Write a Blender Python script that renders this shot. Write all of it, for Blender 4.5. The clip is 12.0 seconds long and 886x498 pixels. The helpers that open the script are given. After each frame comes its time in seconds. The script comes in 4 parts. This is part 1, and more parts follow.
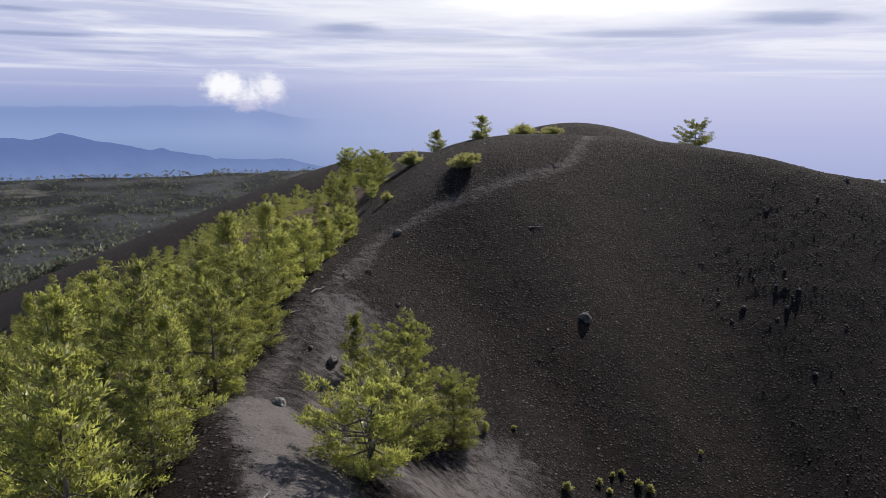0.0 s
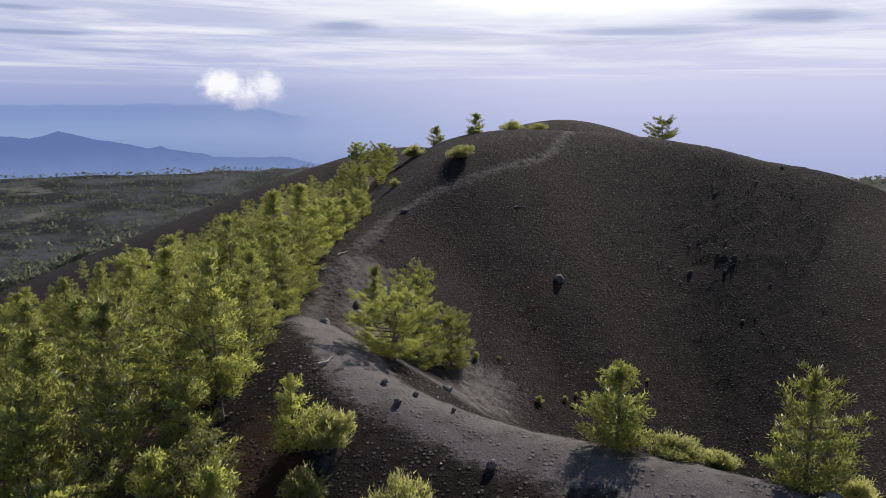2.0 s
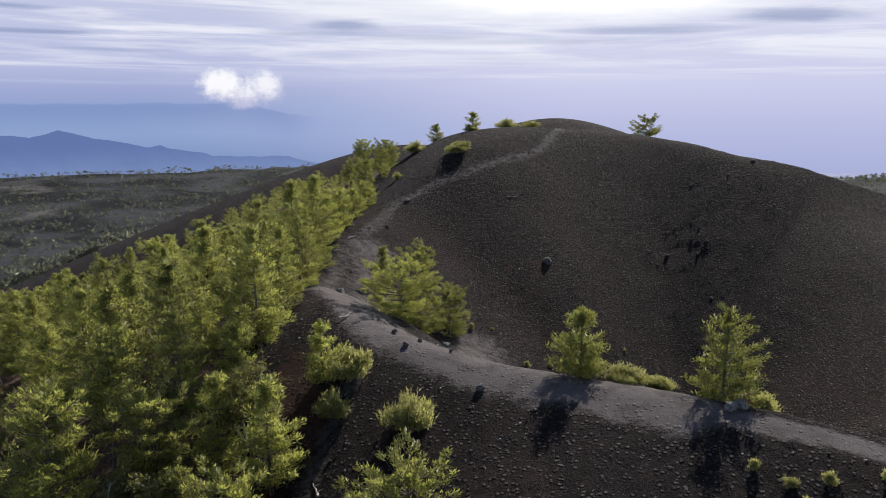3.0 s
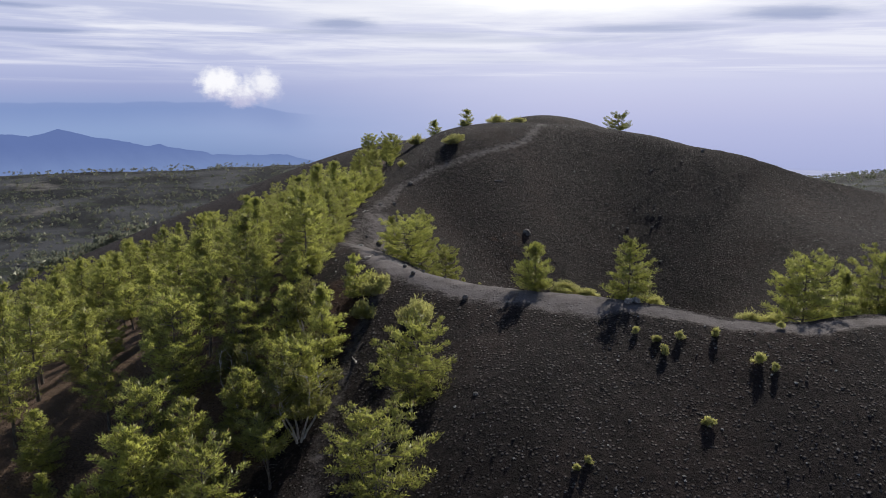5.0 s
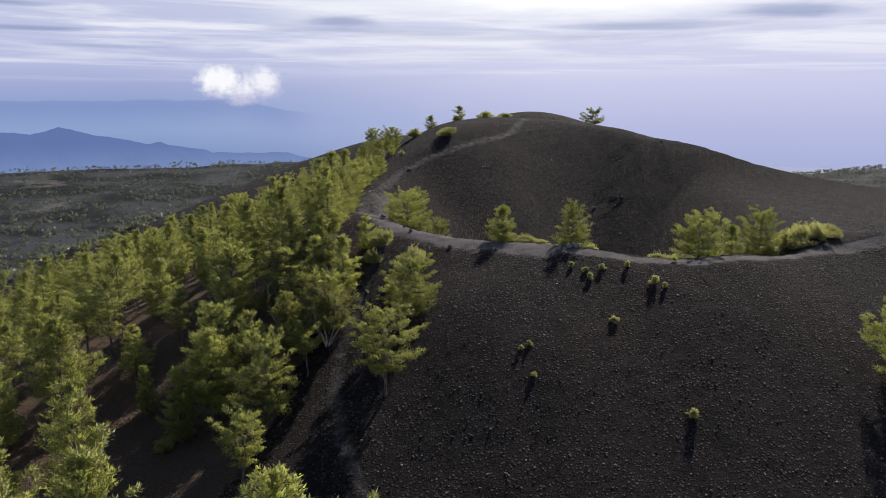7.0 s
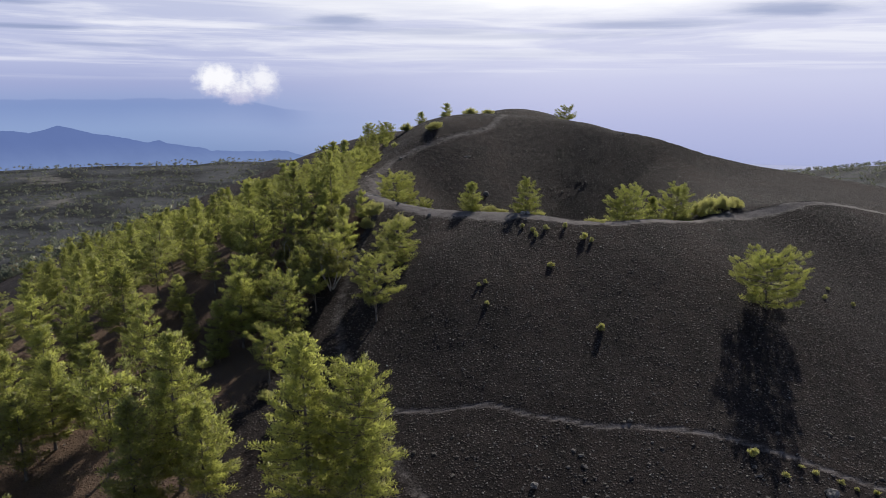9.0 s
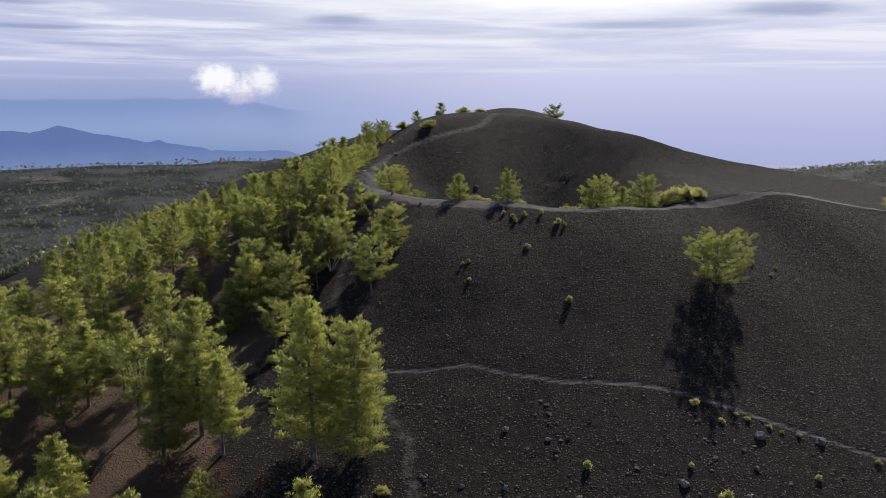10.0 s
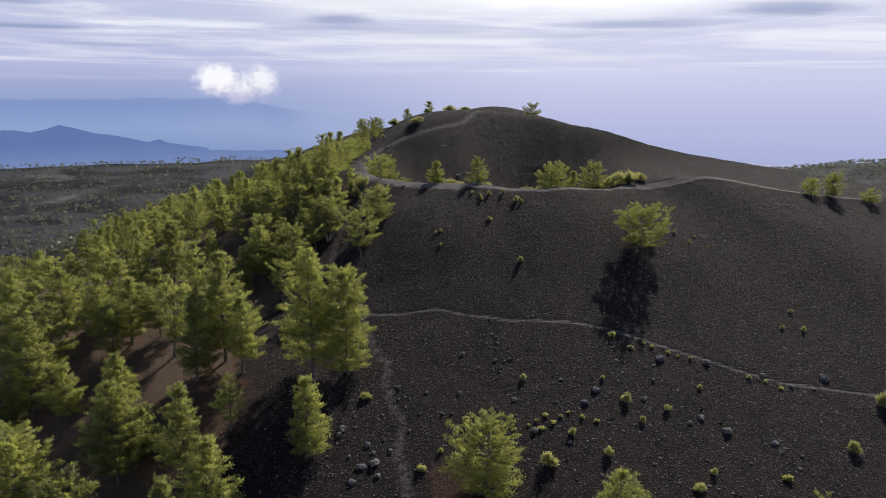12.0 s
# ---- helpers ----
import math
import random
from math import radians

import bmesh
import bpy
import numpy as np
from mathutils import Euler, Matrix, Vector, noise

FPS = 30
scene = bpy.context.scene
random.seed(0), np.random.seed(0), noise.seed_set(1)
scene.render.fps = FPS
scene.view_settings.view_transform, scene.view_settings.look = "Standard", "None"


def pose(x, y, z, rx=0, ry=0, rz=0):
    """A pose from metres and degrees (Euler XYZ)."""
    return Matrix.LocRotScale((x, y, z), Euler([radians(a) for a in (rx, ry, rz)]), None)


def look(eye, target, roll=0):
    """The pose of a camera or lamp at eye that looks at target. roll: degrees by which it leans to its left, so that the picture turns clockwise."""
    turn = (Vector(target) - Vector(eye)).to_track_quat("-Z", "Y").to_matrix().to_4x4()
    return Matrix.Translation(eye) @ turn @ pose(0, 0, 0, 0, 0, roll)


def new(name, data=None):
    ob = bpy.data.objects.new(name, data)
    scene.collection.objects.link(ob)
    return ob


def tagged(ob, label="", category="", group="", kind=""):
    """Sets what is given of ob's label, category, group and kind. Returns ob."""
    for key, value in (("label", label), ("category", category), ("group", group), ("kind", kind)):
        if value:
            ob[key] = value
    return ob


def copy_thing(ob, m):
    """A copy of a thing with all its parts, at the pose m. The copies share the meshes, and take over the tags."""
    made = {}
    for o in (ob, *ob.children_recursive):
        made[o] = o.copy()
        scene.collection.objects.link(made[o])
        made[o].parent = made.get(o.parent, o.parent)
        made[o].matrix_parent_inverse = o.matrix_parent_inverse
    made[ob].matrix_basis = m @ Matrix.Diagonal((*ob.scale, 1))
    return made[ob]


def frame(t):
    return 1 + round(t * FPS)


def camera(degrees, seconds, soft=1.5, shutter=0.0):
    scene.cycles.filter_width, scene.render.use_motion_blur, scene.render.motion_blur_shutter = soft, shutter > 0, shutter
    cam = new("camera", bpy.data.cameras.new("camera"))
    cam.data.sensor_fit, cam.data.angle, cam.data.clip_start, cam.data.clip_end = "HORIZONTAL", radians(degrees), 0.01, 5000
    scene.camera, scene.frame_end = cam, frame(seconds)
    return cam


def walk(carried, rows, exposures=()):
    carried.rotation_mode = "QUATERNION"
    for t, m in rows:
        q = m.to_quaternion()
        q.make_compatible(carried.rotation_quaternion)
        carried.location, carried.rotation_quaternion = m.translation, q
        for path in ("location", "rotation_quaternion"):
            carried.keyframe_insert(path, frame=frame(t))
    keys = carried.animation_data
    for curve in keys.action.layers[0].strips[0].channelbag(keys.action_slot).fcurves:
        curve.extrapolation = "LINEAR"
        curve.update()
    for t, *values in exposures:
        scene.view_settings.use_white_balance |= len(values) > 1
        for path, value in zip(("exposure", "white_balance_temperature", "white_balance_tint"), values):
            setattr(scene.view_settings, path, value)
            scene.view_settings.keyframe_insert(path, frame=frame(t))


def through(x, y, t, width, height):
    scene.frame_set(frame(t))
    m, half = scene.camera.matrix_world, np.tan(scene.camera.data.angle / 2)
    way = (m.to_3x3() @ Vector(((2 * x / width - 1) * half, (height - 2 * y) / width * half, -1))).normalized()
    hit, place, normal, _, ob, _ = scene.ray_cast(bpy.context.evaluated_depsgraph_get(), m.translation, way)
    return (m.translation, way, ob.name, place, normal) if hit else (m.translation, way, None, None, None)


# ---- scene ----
cam = camera(62.0, 12.0, soft=0.5)
METRES, EYE, TILT, LEAN, TURN = 100.0, 20.0, -11.15, 0.0, 0.0
ROWS = [
    (0.0, 0.0, 0.0, 0.0, -0.0, -0.0, 0.0),
    (0.5, -0.0003, -0.0285, -0.0055, -0.04, -0.02, 0.05),
    (1.0, -0.0006, -0.0605, -0.0111, -0.09, -0.06, 0.07),
    (1.5, -0.0011, -0.095, -0.0174, -0.13, -0.1, 0.1),
    (2.0, -0.0015, -0.1314, -0.024, -0.15, -0.15, 0.1),
    (2.5, -0.0017, -0.1691, -0.0311, -0.19, -0.18, 0.12),
    (3.0, -0.0017, -0.2079, -0.0386, -0.21, -0.22, 0.13),
    (5.0, -0.0007, -0.3731, -0.0705, -0.3, -0.34, 0.2),
    (5.5, 0.0002, -0.4157, -0.0787, -0.31, -0.39, 0.22),
    (6.0, 0.0015, -0.4585, -0.0872, -0.31, -0.42, 0.26),
    (6.5, 0.0039, -0.5012, -0.0959, -0.31, -0.46, 0.27),
    (7.0, 0.0074, -0.5444, -0.1044, -0.32, -0.5, 0.26),
    (9.0, 0.0274, -0.7166, -0.1393, -0.43, -0.6, 0.25),
    (9.5, 0.0333, -0.7598, -0.148, -0.43, -0.61, 0.26),
    (10.0, 0.0396, -0.803, -0.1569, -0.45, -0.61, 0.27),
    (10.5, 0.0463, -0.8464, -0.1657, -0.45, -0.62, 0.28),
    (11.0, 0.0533, -0.8899, -0.1746, -0.46, -0.62, 0.28),
    (11.5, 0.0607, -0.9332, -0.1836, -0.47, -0.63, 0.28),
    (12.0, 0.0686, -0.9766, -0.1924, -0.46, -0.63, 0.27),
]
walk(cam, [(t, pose(0, 0, EYE, TILT, LEAN, TURN) @ pose(METRES * x, METRES * y, METRES * z, 90 + pitch, roll, yaw)) for t, x, y, z, yaw, pitch, roll in ROWS])

# world: haze and streaked cloud low over the sea, clear sky above
SUN_AZ, SUN_EL = 25.0, 36.5


class Nodes:
    """Short calls for one node tree."""

    def __init__(self, tree):
        self.t = tree

    def add(self, kind, **values):
        n = self.t.nodes.new(kind)
        for k, v in values.items():
            if k == "operation":
                n.operation = v
            elif k == "blend_type":
                n.blend_type = v
        return n

    def put(self, socket, v):
        if isinstance(v, bpy.types.NodeSocket):
            self.t.links.new(v, socket)
        elif isinstance(v, tuple) and len(v) == 3 and socket.type == "RGBA":
            socket.default_value = (*v, 1)
        else:
            socket.default_value = v

    def math(self, op, a, b=0.0, c=0.0, clamp=False):
        n = self.add("ShaderNodeMath", operation=op)
        n.use_clamp = clamp
        for i, v in enumerate((a, b, c)):
            self.put(n.inputs[i], v)
        return n.outputs[0]

    def smooth(self, v, lo, hi, a=0.0, b=1.0):
        n = self.add("ShaderNodeMapRange")
        n.interpolation_type = "SMOOTHSTEP"
        for i, x in enumerate((v, lo, hi, a, b)):
            self.put(n.inputs[i], x)
        return n.outputs[0]

    def mix(self, f, a, b, kind="MIX"):
        n = self.add("ShaderNodeMix")
        n.data_type, n.blend_type = "RGBA", kind
        self.put(n.inputs[0], f), self.put(n.inputs[6], a), self.put(n.inputs[7], b)
        return n.outputs[2]

    def ramp(self, f, stops):
        n = self.add("ShaderNodeValToRGB")
        self.put(n.inputs[0], f)
        el = n.color_ramp.elements
        while len(el) < len(stops):
            el.new(0.5)
        for e, (p, c) in zip(el, stops):
            e.position, e.color = p, (*c, 1)
        return n.outputs[0]

    def noise(self, vec, scale, detail=4.0, rough=0.55, warp=0.0):
        n = self.add("ShaderNodeTexNoise")
        if vec is not None:
            self.put(n.inputs["Vector"], vec)
        n.inputs["Scale"].default_value, n.inputs["Detail"].default_value = scale, detail
        n.inputs["Roughness"].default_value, n.inputs["Distortion"].default_value = rough, warp
        return n.outputs[0]

    def vec(self, x, y, z):
        n = self.add("ShaderNodeCombineXYZ")
        for i, v in enumerate((x, y, z)):
            self.put(n.inputs[i], v)
        return n.outputs[0]


def build_world():
    w = bpy.data.worlds.new("world")
    w.use_nodes = True
    w.node_tree.nodes.clear()
    N = Nodes(w.node_tree)
    gen = N.add("ShaderNodeTexCoord").outputs["Generated"]
    sep = N.add("ShaderNodeSeparateXYZ")
    N.put(sep.inputs[0], gen)
    x, y, z = sep.outputs
    az = N.math("MULTIPLY", N.math("ARCTAN2", x, y), 57.2958)
    el = N.math("MULTIPLY", N.math("ARCSINE", z), 57.2958)
    # haze by height over the horizon, bluer away from the sun
    f = N.math("MULTIPLY_ADD", el, 1 / 18, 8 / 18, clamp=True)

    def at(deg):
        return (deg + 8) / 18
    cool = N.ramp(f, [(0, (.15, .22, .43)), (at(-4.5), (.20, .29, .52)), (at(-2.3), (.27, .37, .62)), (at(-0.6), (.27, .36, .62)), (at(0.9), (.36, .41, .66)), (at(2.4), (.47, .51, .74)), (1, (.60, .64, .80))])
    warm = N.ramp(f, [(0, (.34, .40, .66)), (at(-4.5), (.41, .45, .71)), (at(-2.0), (.48, .51, .76)), (at(-0.5), (.54, .56, .79)), (at(1), (.60, .62, .83)), (at(3), (.63, .65, .84)), (1, (.68, .71, .86))])
    side = N.smooth(N.math("MULTIPLY_ADD", N.noise(N.vec(N.math("MULTIPLY", az, .05), N.math("MULTIPLY", el, .3), 3.0), 1.0), 9.0, az), -19, 17)
    base = N.mix(side, cool, warm)
    # a far coast, a faint darker band under a soft edge
    edge = N.math("MULTIPLY_ADD", N.noise(N.vec(N.math("MULTIPLY", az, .16), 0.0, 7.0), 1.0, 3), 0.9, -0.62)
    edge = N.math("SUBTRACT", edge, N.smooth(az, -16, -9.5, 0, 0.9))
    below = N.math("SUBTRACT", edge, el)
    coast = N.math("MULTIPLY", N.smooth(below, -0.06, 0.10), N.smooth(below, 2.2, 0.1))
    coast = N.math("MULTIPLY", coast, N.smooth(az, -8.5, -12.5))
    base = N.mix(N.math("MULTIPLY", coast, 0.42), base, (.155, .235, .50))
    # streaks
    slant = N.math("MULTIPLY_ADD", az, 0.012, el)
    lay = N.noise(N.vec(N.math("MULTIPLY", az, .06), N.math("MULTIPLY", slant, .75), 1.7), 1.0, 6, .58, .35)
    lay2 = N.noise(N.vec(N.math("MULTIPLY", az, .035), N.math("MULTIPLY", slant, 1.6), 5.1), 1.0, 5, .6, .2)
    up = N.smooth(el, 0.8, 4.2)
    white = N.math("MULTIPLY", N.smooth(lay, 0.42, 0.66), up)
    base = N.mix(N.math("MULTIPLY", white, 0.85), base, (.88, .89, .97))
    thin = N.math("MULTIPLY", N.smooth(lay2, 0.52, 0.70), N.smooth(el, 1.0, 2.0))
    base = N.mix(N.math("MULTIPLY", thin, 0.5), base, (.86, .87, .96))

    def puff(a0, e0, ra, re, soft=0.5, rag=0.6, scale=1.0):
        da = N.math("MULTIPLY", N.math("SUBTRACT", az, a0), 1 / ra)
        de = N.math("MULTIPLY", N.math("SUBTRACT", el, e0), 1 / re)
        d = N.math("SQRT", N.math("ADD", N.math("MULTIPLY", da, da), N.math("MULTIPLY", de, de)))
        n = N.noise(N.vec(N.math("MULTIPLY", az, .9 * scale / max(ra, 1.2)), N.math("MULTIPLY", el, .9 * scale / max(re, .3)), a0), 1.0, 6, .6, .2)
        return N.smooth(N.math("MULTIPLY_ADD", n, rag * 2, N.math("SUBTRACT", 1 - rag, d)), 0.0, soft)
    # the bright break in front of the sun, and the darker bars of cloud
    base = N.mix(puff(12, 7.7, 19, 2.7, .75, .4), base, (1.14, 1.14, 1.13))
    base = N.mix(N.math("MULTIPLY", puff(-5, 6.6, 12, 1.8, 1.0, .6), .65), base, (.92, .93, .98))
    for a0, e0, ra, re, k in ((-7.2, 5.5, 4.4, .62, .75), (-8.5, 4.9, 7.5, .25, .45), (-29, 6.1, 4.0, .30, .8), (-28, 4.55, 6.5, .26, .85), (-24, 3.5, 6, .22, .4), (-1, 4.7, 9, .5, .40),
                              (15, 5.0, 8.5, .50, .62), (25, 5.7, 6.0, .75, .75), (31, 7.6, 6.0, .28, .8), (7, 4.3, 16, .35, .35), (4, 3.0, 20, .5, .18), (-20, 7.6, 9, .25, .3)):
        base = N.mix(N.math("MULTIPLY", puff(a0, e0, ra, re, 0.9, .55), k), base, (.30, .36, .56))
    # one small heaped cloud
    c1, c2, c3 = puff(-16.1, 1.15, 1.9, 1.55, .6, .50, 3.0), puff(-13.1, 1.0, 1.8, 1.6, .8, .50, 3.0), puff(-14.6, .35, 1.7, 1.15, .6, .50, 2.6)
    heap = N.math("MAXIMUM", N.math("MAXIMUM", c1, N.math("MULTIPLY", c2, .88)), N.math("MULTIPLY", c3, .9))
    lump = N.noise(N.vec(N.math("MULTIPLY", az, 1.3), N.math("MULTIPLY", el, 1.7), 2.0), 1.0, 6, .65)
    tone = N.smooth(N.math("MULTIPLY_ADD", lump, 2.2, N.math("SUBTRACT", el, 1.2)), -0.35, 1.0)
    base = N.mix(heap, base, N.mix(tone, (.55, .55, .74), (.96, .96, 1.0)))
    # clear sky overhead
    sky = N.add("ShaderNodeTexSky")
    sky.sky_type, sky.sun_disc = "NISHITA", False
    sky.sun_elevation, sky.sun_rotation = radians(SUN_EL), radians(SUN_AZ)
    sky.altitude, sky.dust_density = 1700, 1.2
    high = N.mix(1.0, sky.outputs[0], (.095, .095, .095), "MULTIPLY")
    col = N.mix(N.smooth(el, 9.5, 17), base, high)
    bg = N.add("ShaderNodeBackground")
    N.put(bg.inputs[0], col)
    out = N.add("ShaderNodeOutputWorld")
    N.put(out.inputs[0], bg.outputs[0])
    scene.world = w


build_world()
sun = new("sun", bpy.data.lights.new("sun", "SUN"))
sun.data.energy, sun.data.angle, sun.data.color = 5.0, radians(0.55), (1.0, 0.94, 0.84)
_a, _e = radians(SUN_AZ), radians(SUN_EL)
sun.matrix_world = look((0, 0, 300), (-math.sin(_a) * math.cos(_e), -math.cos(_a) * math.cos(_e), 300 - math.sin(_e)))

# ---- materials ----
def material(name):
    m = bpy.data.materials.new(name)
    m.use_nodes = True
    m.node_tree.nodes.clear()
    N = Nodes(m.node_tree)
    return m, N


def finish(N, shader):
    out = N.add("ShaderNodeOutputMaterial")
    N.put(out.inputs[0], shader)


def surface(N, colour, rough=0.9, bump=None, depth=0.02, spec=0.3):
    p = N.add("ShaderNodeBsdfPrincipled")
    N.put(p.inputs["Base Color"], colour)
    N.put(p.inputs["Roughness"], rough)
    N.put(p.inputs["Specular IOR Level"], spec)
    if bump is not None:
        b = N.add("ShaderNodeBump")
        b.inputs["Distance"].default_value = depth
        N.put(b.inputs["Height"], bump)
        N.put(p.inputs["Normal"], b.outputs[0])
    finish(N, p.outputs[0])


def place(N):
    return N.add("ShaderNodeTexCoord").outputs["Object"]


def attribute(N, name):
    a = N.add("ShaderNodeAttribute")
    a.attribute_name = name
    return a.outputs["Fac"]


def ground_material():
    """Black lapilli with trodden paths, rusty patches, needle litter and the paler lava plain."""
    m, N = material("black_lapilli")
    p = place(N)
    grain = N.noise(p, 9.0, 5, .75)
    clod = N.noise(p, 2.2, 4, .6)
    big = N.noise(p, 0.11, 4, .55)
    mid = N.noise(p, 0.5, 4, .6)
    cell = N.add("ShaderNodeTexVoronoi")
    N.put(cell.inputs["Vector"], p)
    cell.inputs["Scale"].default_value = 3.6
    chip = N.math("MULTIPLY", N.smooth(cell.outputs["Distance"], .42, .12), N.smooth(N.math("MULTIPLY_ADD", cell.outputs["Color"], .5, N.noise(p, .9, 3)), .60, .80))
    black = N.mix(N.smooth(grain, .30, .72), (.0046, .0036, .0036), (.053, .0412, .0400))
    black = N.mix(N.math("MULTIPLY", N.smooth(big, .45, .70), .55), black, (.039, .0262, .0232))
    black = N.mix(N.math("MULTIPLY", N.smooth(mid, .50, .72), .35), black, (.0195, .0182, .0195))
    black = N.mix(N.math("MULTIPLY", N.smooth(clod, .52, .36), .6), black, (.0075, .0062, .0058))
    run = N.add("ShaderNodeMapping")
    run.inputs["Scale"].default_value = (.35, .07, .07)
    N.put(run.inputs[0], p)
    black = N.mix(N.math("MULTIPLY", N.smooth(N.noise(run.outputs[0], 1.0, 5, .6, .3), .50, .68), .5), black, (.0085, .0070, .0069))
    black = N.mix(N.math("MULTIPLY", chip, .75), black, (.165, .145, .138))
    # trodden path
    way = attribute(N, "trodden")
    worn = N.smooth(N.math("MULTIPLY_ADD", N.noise(p, 1.3, 6, .7), .75, N.math("MULTIPLY_ADD", clod, .35, N.math("SUBTRACT", way, .55))), .28, .66)
    grit = N.mix(N.smooth(N.noise(p, 14.0, 4, .7), .3, .7), (.080, .070, .070), (.168, .150, .150))
    grit = N.mix(N.math("MULTIPLY", N.smooth(N.noise(p, .9, 4), .45, .65), .45), grit, (.046, .040, .038))
    col = N.mix(worn, black, grit)
    # needle litter under the wood, bare rusty cinder
    lit = attribute(N, "litter")
    under = N.smooth(N.math("MULTIPLY_ADD", N.noise(p, .45, 5, .6), 1.0, N.math("SUBTRACT", lit, .80)), .22, .42)
    needles = N.mix(N.smooth(grain, .3, .7), (.075, .050, .037), (.26, .175, .125))
    col = N.mix(N.math("MULTIPLY", under, .8), col, needles)
    rust = attribute(N, "rust")
    col = N.mix(N.math("MULTIPLY", N.smooth(N.math("MULTIPLY_ADD", mid, 1.0, N.math("SUBTRACT", rust, .8)), .25, .5), .7), col, (.095, .052, .034))
    # old lava plain: grey crust with haze blue mixed in, lichen, scrub, pale clearings
    plain = attribute(N, "plain")
    crust = N.mix(N.smooth(N.noise(p, .012, 6, .62, .4), .40, .62), (.011, .012, .014), (.060, .062, .068))
    crust = N.mix(N.smooth(N.noise(p, .045, 5, .65), .52, .68), crust, (.030, .036, .022))
    crust = N.mix(N.math("MULTIPLY", N.smooth(N.noise(p, .008, 5, .6), .62, .70), .8), crust, (.15, .14, .13))
    col = N.mix(plain, col, crust)
    h = N.math("ADD", N.math("MULTIPLY", clod, .55), N.math("MULTIPLY_ADD", grain, .45, N.math("MULTIPLY", chip, .75)))
    h = N.math("MULTIPLY", h, N.math("MULTIPLY_ADD", worn, -.88, 1.0))
    surface(N, col, .95, h, .45, .12)
    return m


def stone_material(name, dark, pale, scale=6.0):
    m, N = material(name)
    p = place(N)
    r = N.add("ShaderNodeNewGeometry").outputs["Random Per Island"]
    n = N.noise(p, scale, 6, .7)
    c = N.mix(N.smooth(n, .3, .7), dark, pale)
    c = N.mix(N.math("MULTIPLY", N.smooth(r, .55, 1.0), .6), c, pale)
    c = N.mix(N.math("MULTIPLY", N.smooth(N.noise(p, scale * .35, 3), .60, .72), .5), c, (.20, .19, .13))
    surface(N, c, .92, N.math("ADD", n, N.noise(p, scale * 5, 3, .8)), .06, .2)
    return m


def leaf_material(name, deep, fresh, through, spread=.16):
    """Needles and leaves: thin, so that the sun behind them shines through."""
    m, N = material(name)
    geo = N.add("ShaderNodeNewGeometry").outputs["Random Per Island"]
    ob = N.add("ShaderNodeObjectInfo").outputs["Random"]
    patch = N.noise(place(N), .9, 3, .6)
    f = N.math("MULTIPLY_ADD", geo, spread, N.math("MULTIPLY_ADD", patch, .8, N.math("MULTIPLY_ADD", ob, .55, -.30)), clamp=True)
    c = N.mix(f, deep, fresh)
    t = N.mix(f, tuple(v * .55 for v in through), through)
    dry = N.smooth(geo, .90, .96)
    c, t = N.mix(dry, c, (.20, .15, .095)), N.mix(dry, t, (.16, .12, .07))
    d, tr, g = N.add("ShaderNodeBsdfDiffuse"), N.add("ShaderNodeBsdfTranslucent"), N.add("ShaderNodeBsdfGlossy")
    N.put(d.inputs[0], c), N.put(tr.inputs[0], t)
    N.put(g.inputs[0], (.6, .6, .5)), N.put(g.inputs["Roughness"], .45)
    s = N.add("ShaderNodeMixShader")
    N.put(s.inputs[0], .55), N.put(s.inputs[1], d.outputs[0]), N.put(s.inputs[2], tr.outputs[0])
    s2 = N.add("ShaderNodeMixShader")
    N.put(s2.inputs[0], .06), N.put(s2.inputs[1], s.outputs[0]), N.put(s2.inputs[2], g.outputs[0])
    finish(N, s2.outputs[0])
    return m


def bark_material(name, dark, pale, scale=7.0):
    m, N = material(name)
    p = place(N)
    mp = N.add("ShaderNodeMapping")
    mp.inputs["Scale"].default_value = (1, 1, .25)
    N.put(mp.inputs[0], p)
    n = N.noise(mp.outputs[0], scale, 5, .7)
    c = N.mix(N.smooth(n, .32, .66), dark, pale)
    surface(N, c, .9, n, .03, .2)
    return m


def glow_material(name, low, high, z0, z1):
    """Far haze-blue land, a plain backdrop that glows, with the haze put into its colour."""
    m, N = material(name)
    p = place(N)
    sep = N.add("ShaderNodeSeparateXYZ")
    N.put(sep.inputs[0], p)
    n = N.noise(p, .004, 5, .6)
    # haze gradient in the glow: paler at the foot of the land
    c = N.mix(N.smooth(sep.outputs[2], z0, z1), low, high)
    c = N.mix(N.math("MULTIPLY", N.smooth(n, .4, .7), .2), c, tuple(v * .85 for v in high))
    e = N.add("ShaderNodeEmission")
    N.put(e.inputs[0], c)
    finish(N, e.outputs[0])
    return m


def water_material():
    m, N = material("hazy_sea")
    # base colour carries the haze over the sea: paler than the water itself
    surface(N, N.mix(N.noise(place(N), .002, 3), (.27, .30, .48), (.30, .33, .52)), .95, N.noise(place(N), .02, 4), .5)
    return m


GROUND = ground_material()
STONE = stone_material("scoria_stone", (.036, .031, .029), (.165, .150, .140), 5.0)
STONE_GREY = stone_material("grey_scoria", (.075, .068, .064), (.26, .240, .225), 5.0)
PALE_STONE = stone_material("pale_lava_stone", (.13, .125, .12), (.40, .385, .37), 4.0)
BOULDER = stone_material("lava_boulder", (.060, .055, .053), (.25, .235, .225), 2.5)
NEEDLES = leaf_material("pine_needles", (.066, .073, .033), (.258, .268, .090), (.70, .73, .172))
# same needles darkened: for darker green pines, and for backlit shade put into colour
NEEDLES_DARK = leaf_material("shaded_pine_needles", (.056, .064, .028), (.205, .218, .074), (.57, .60, .14))
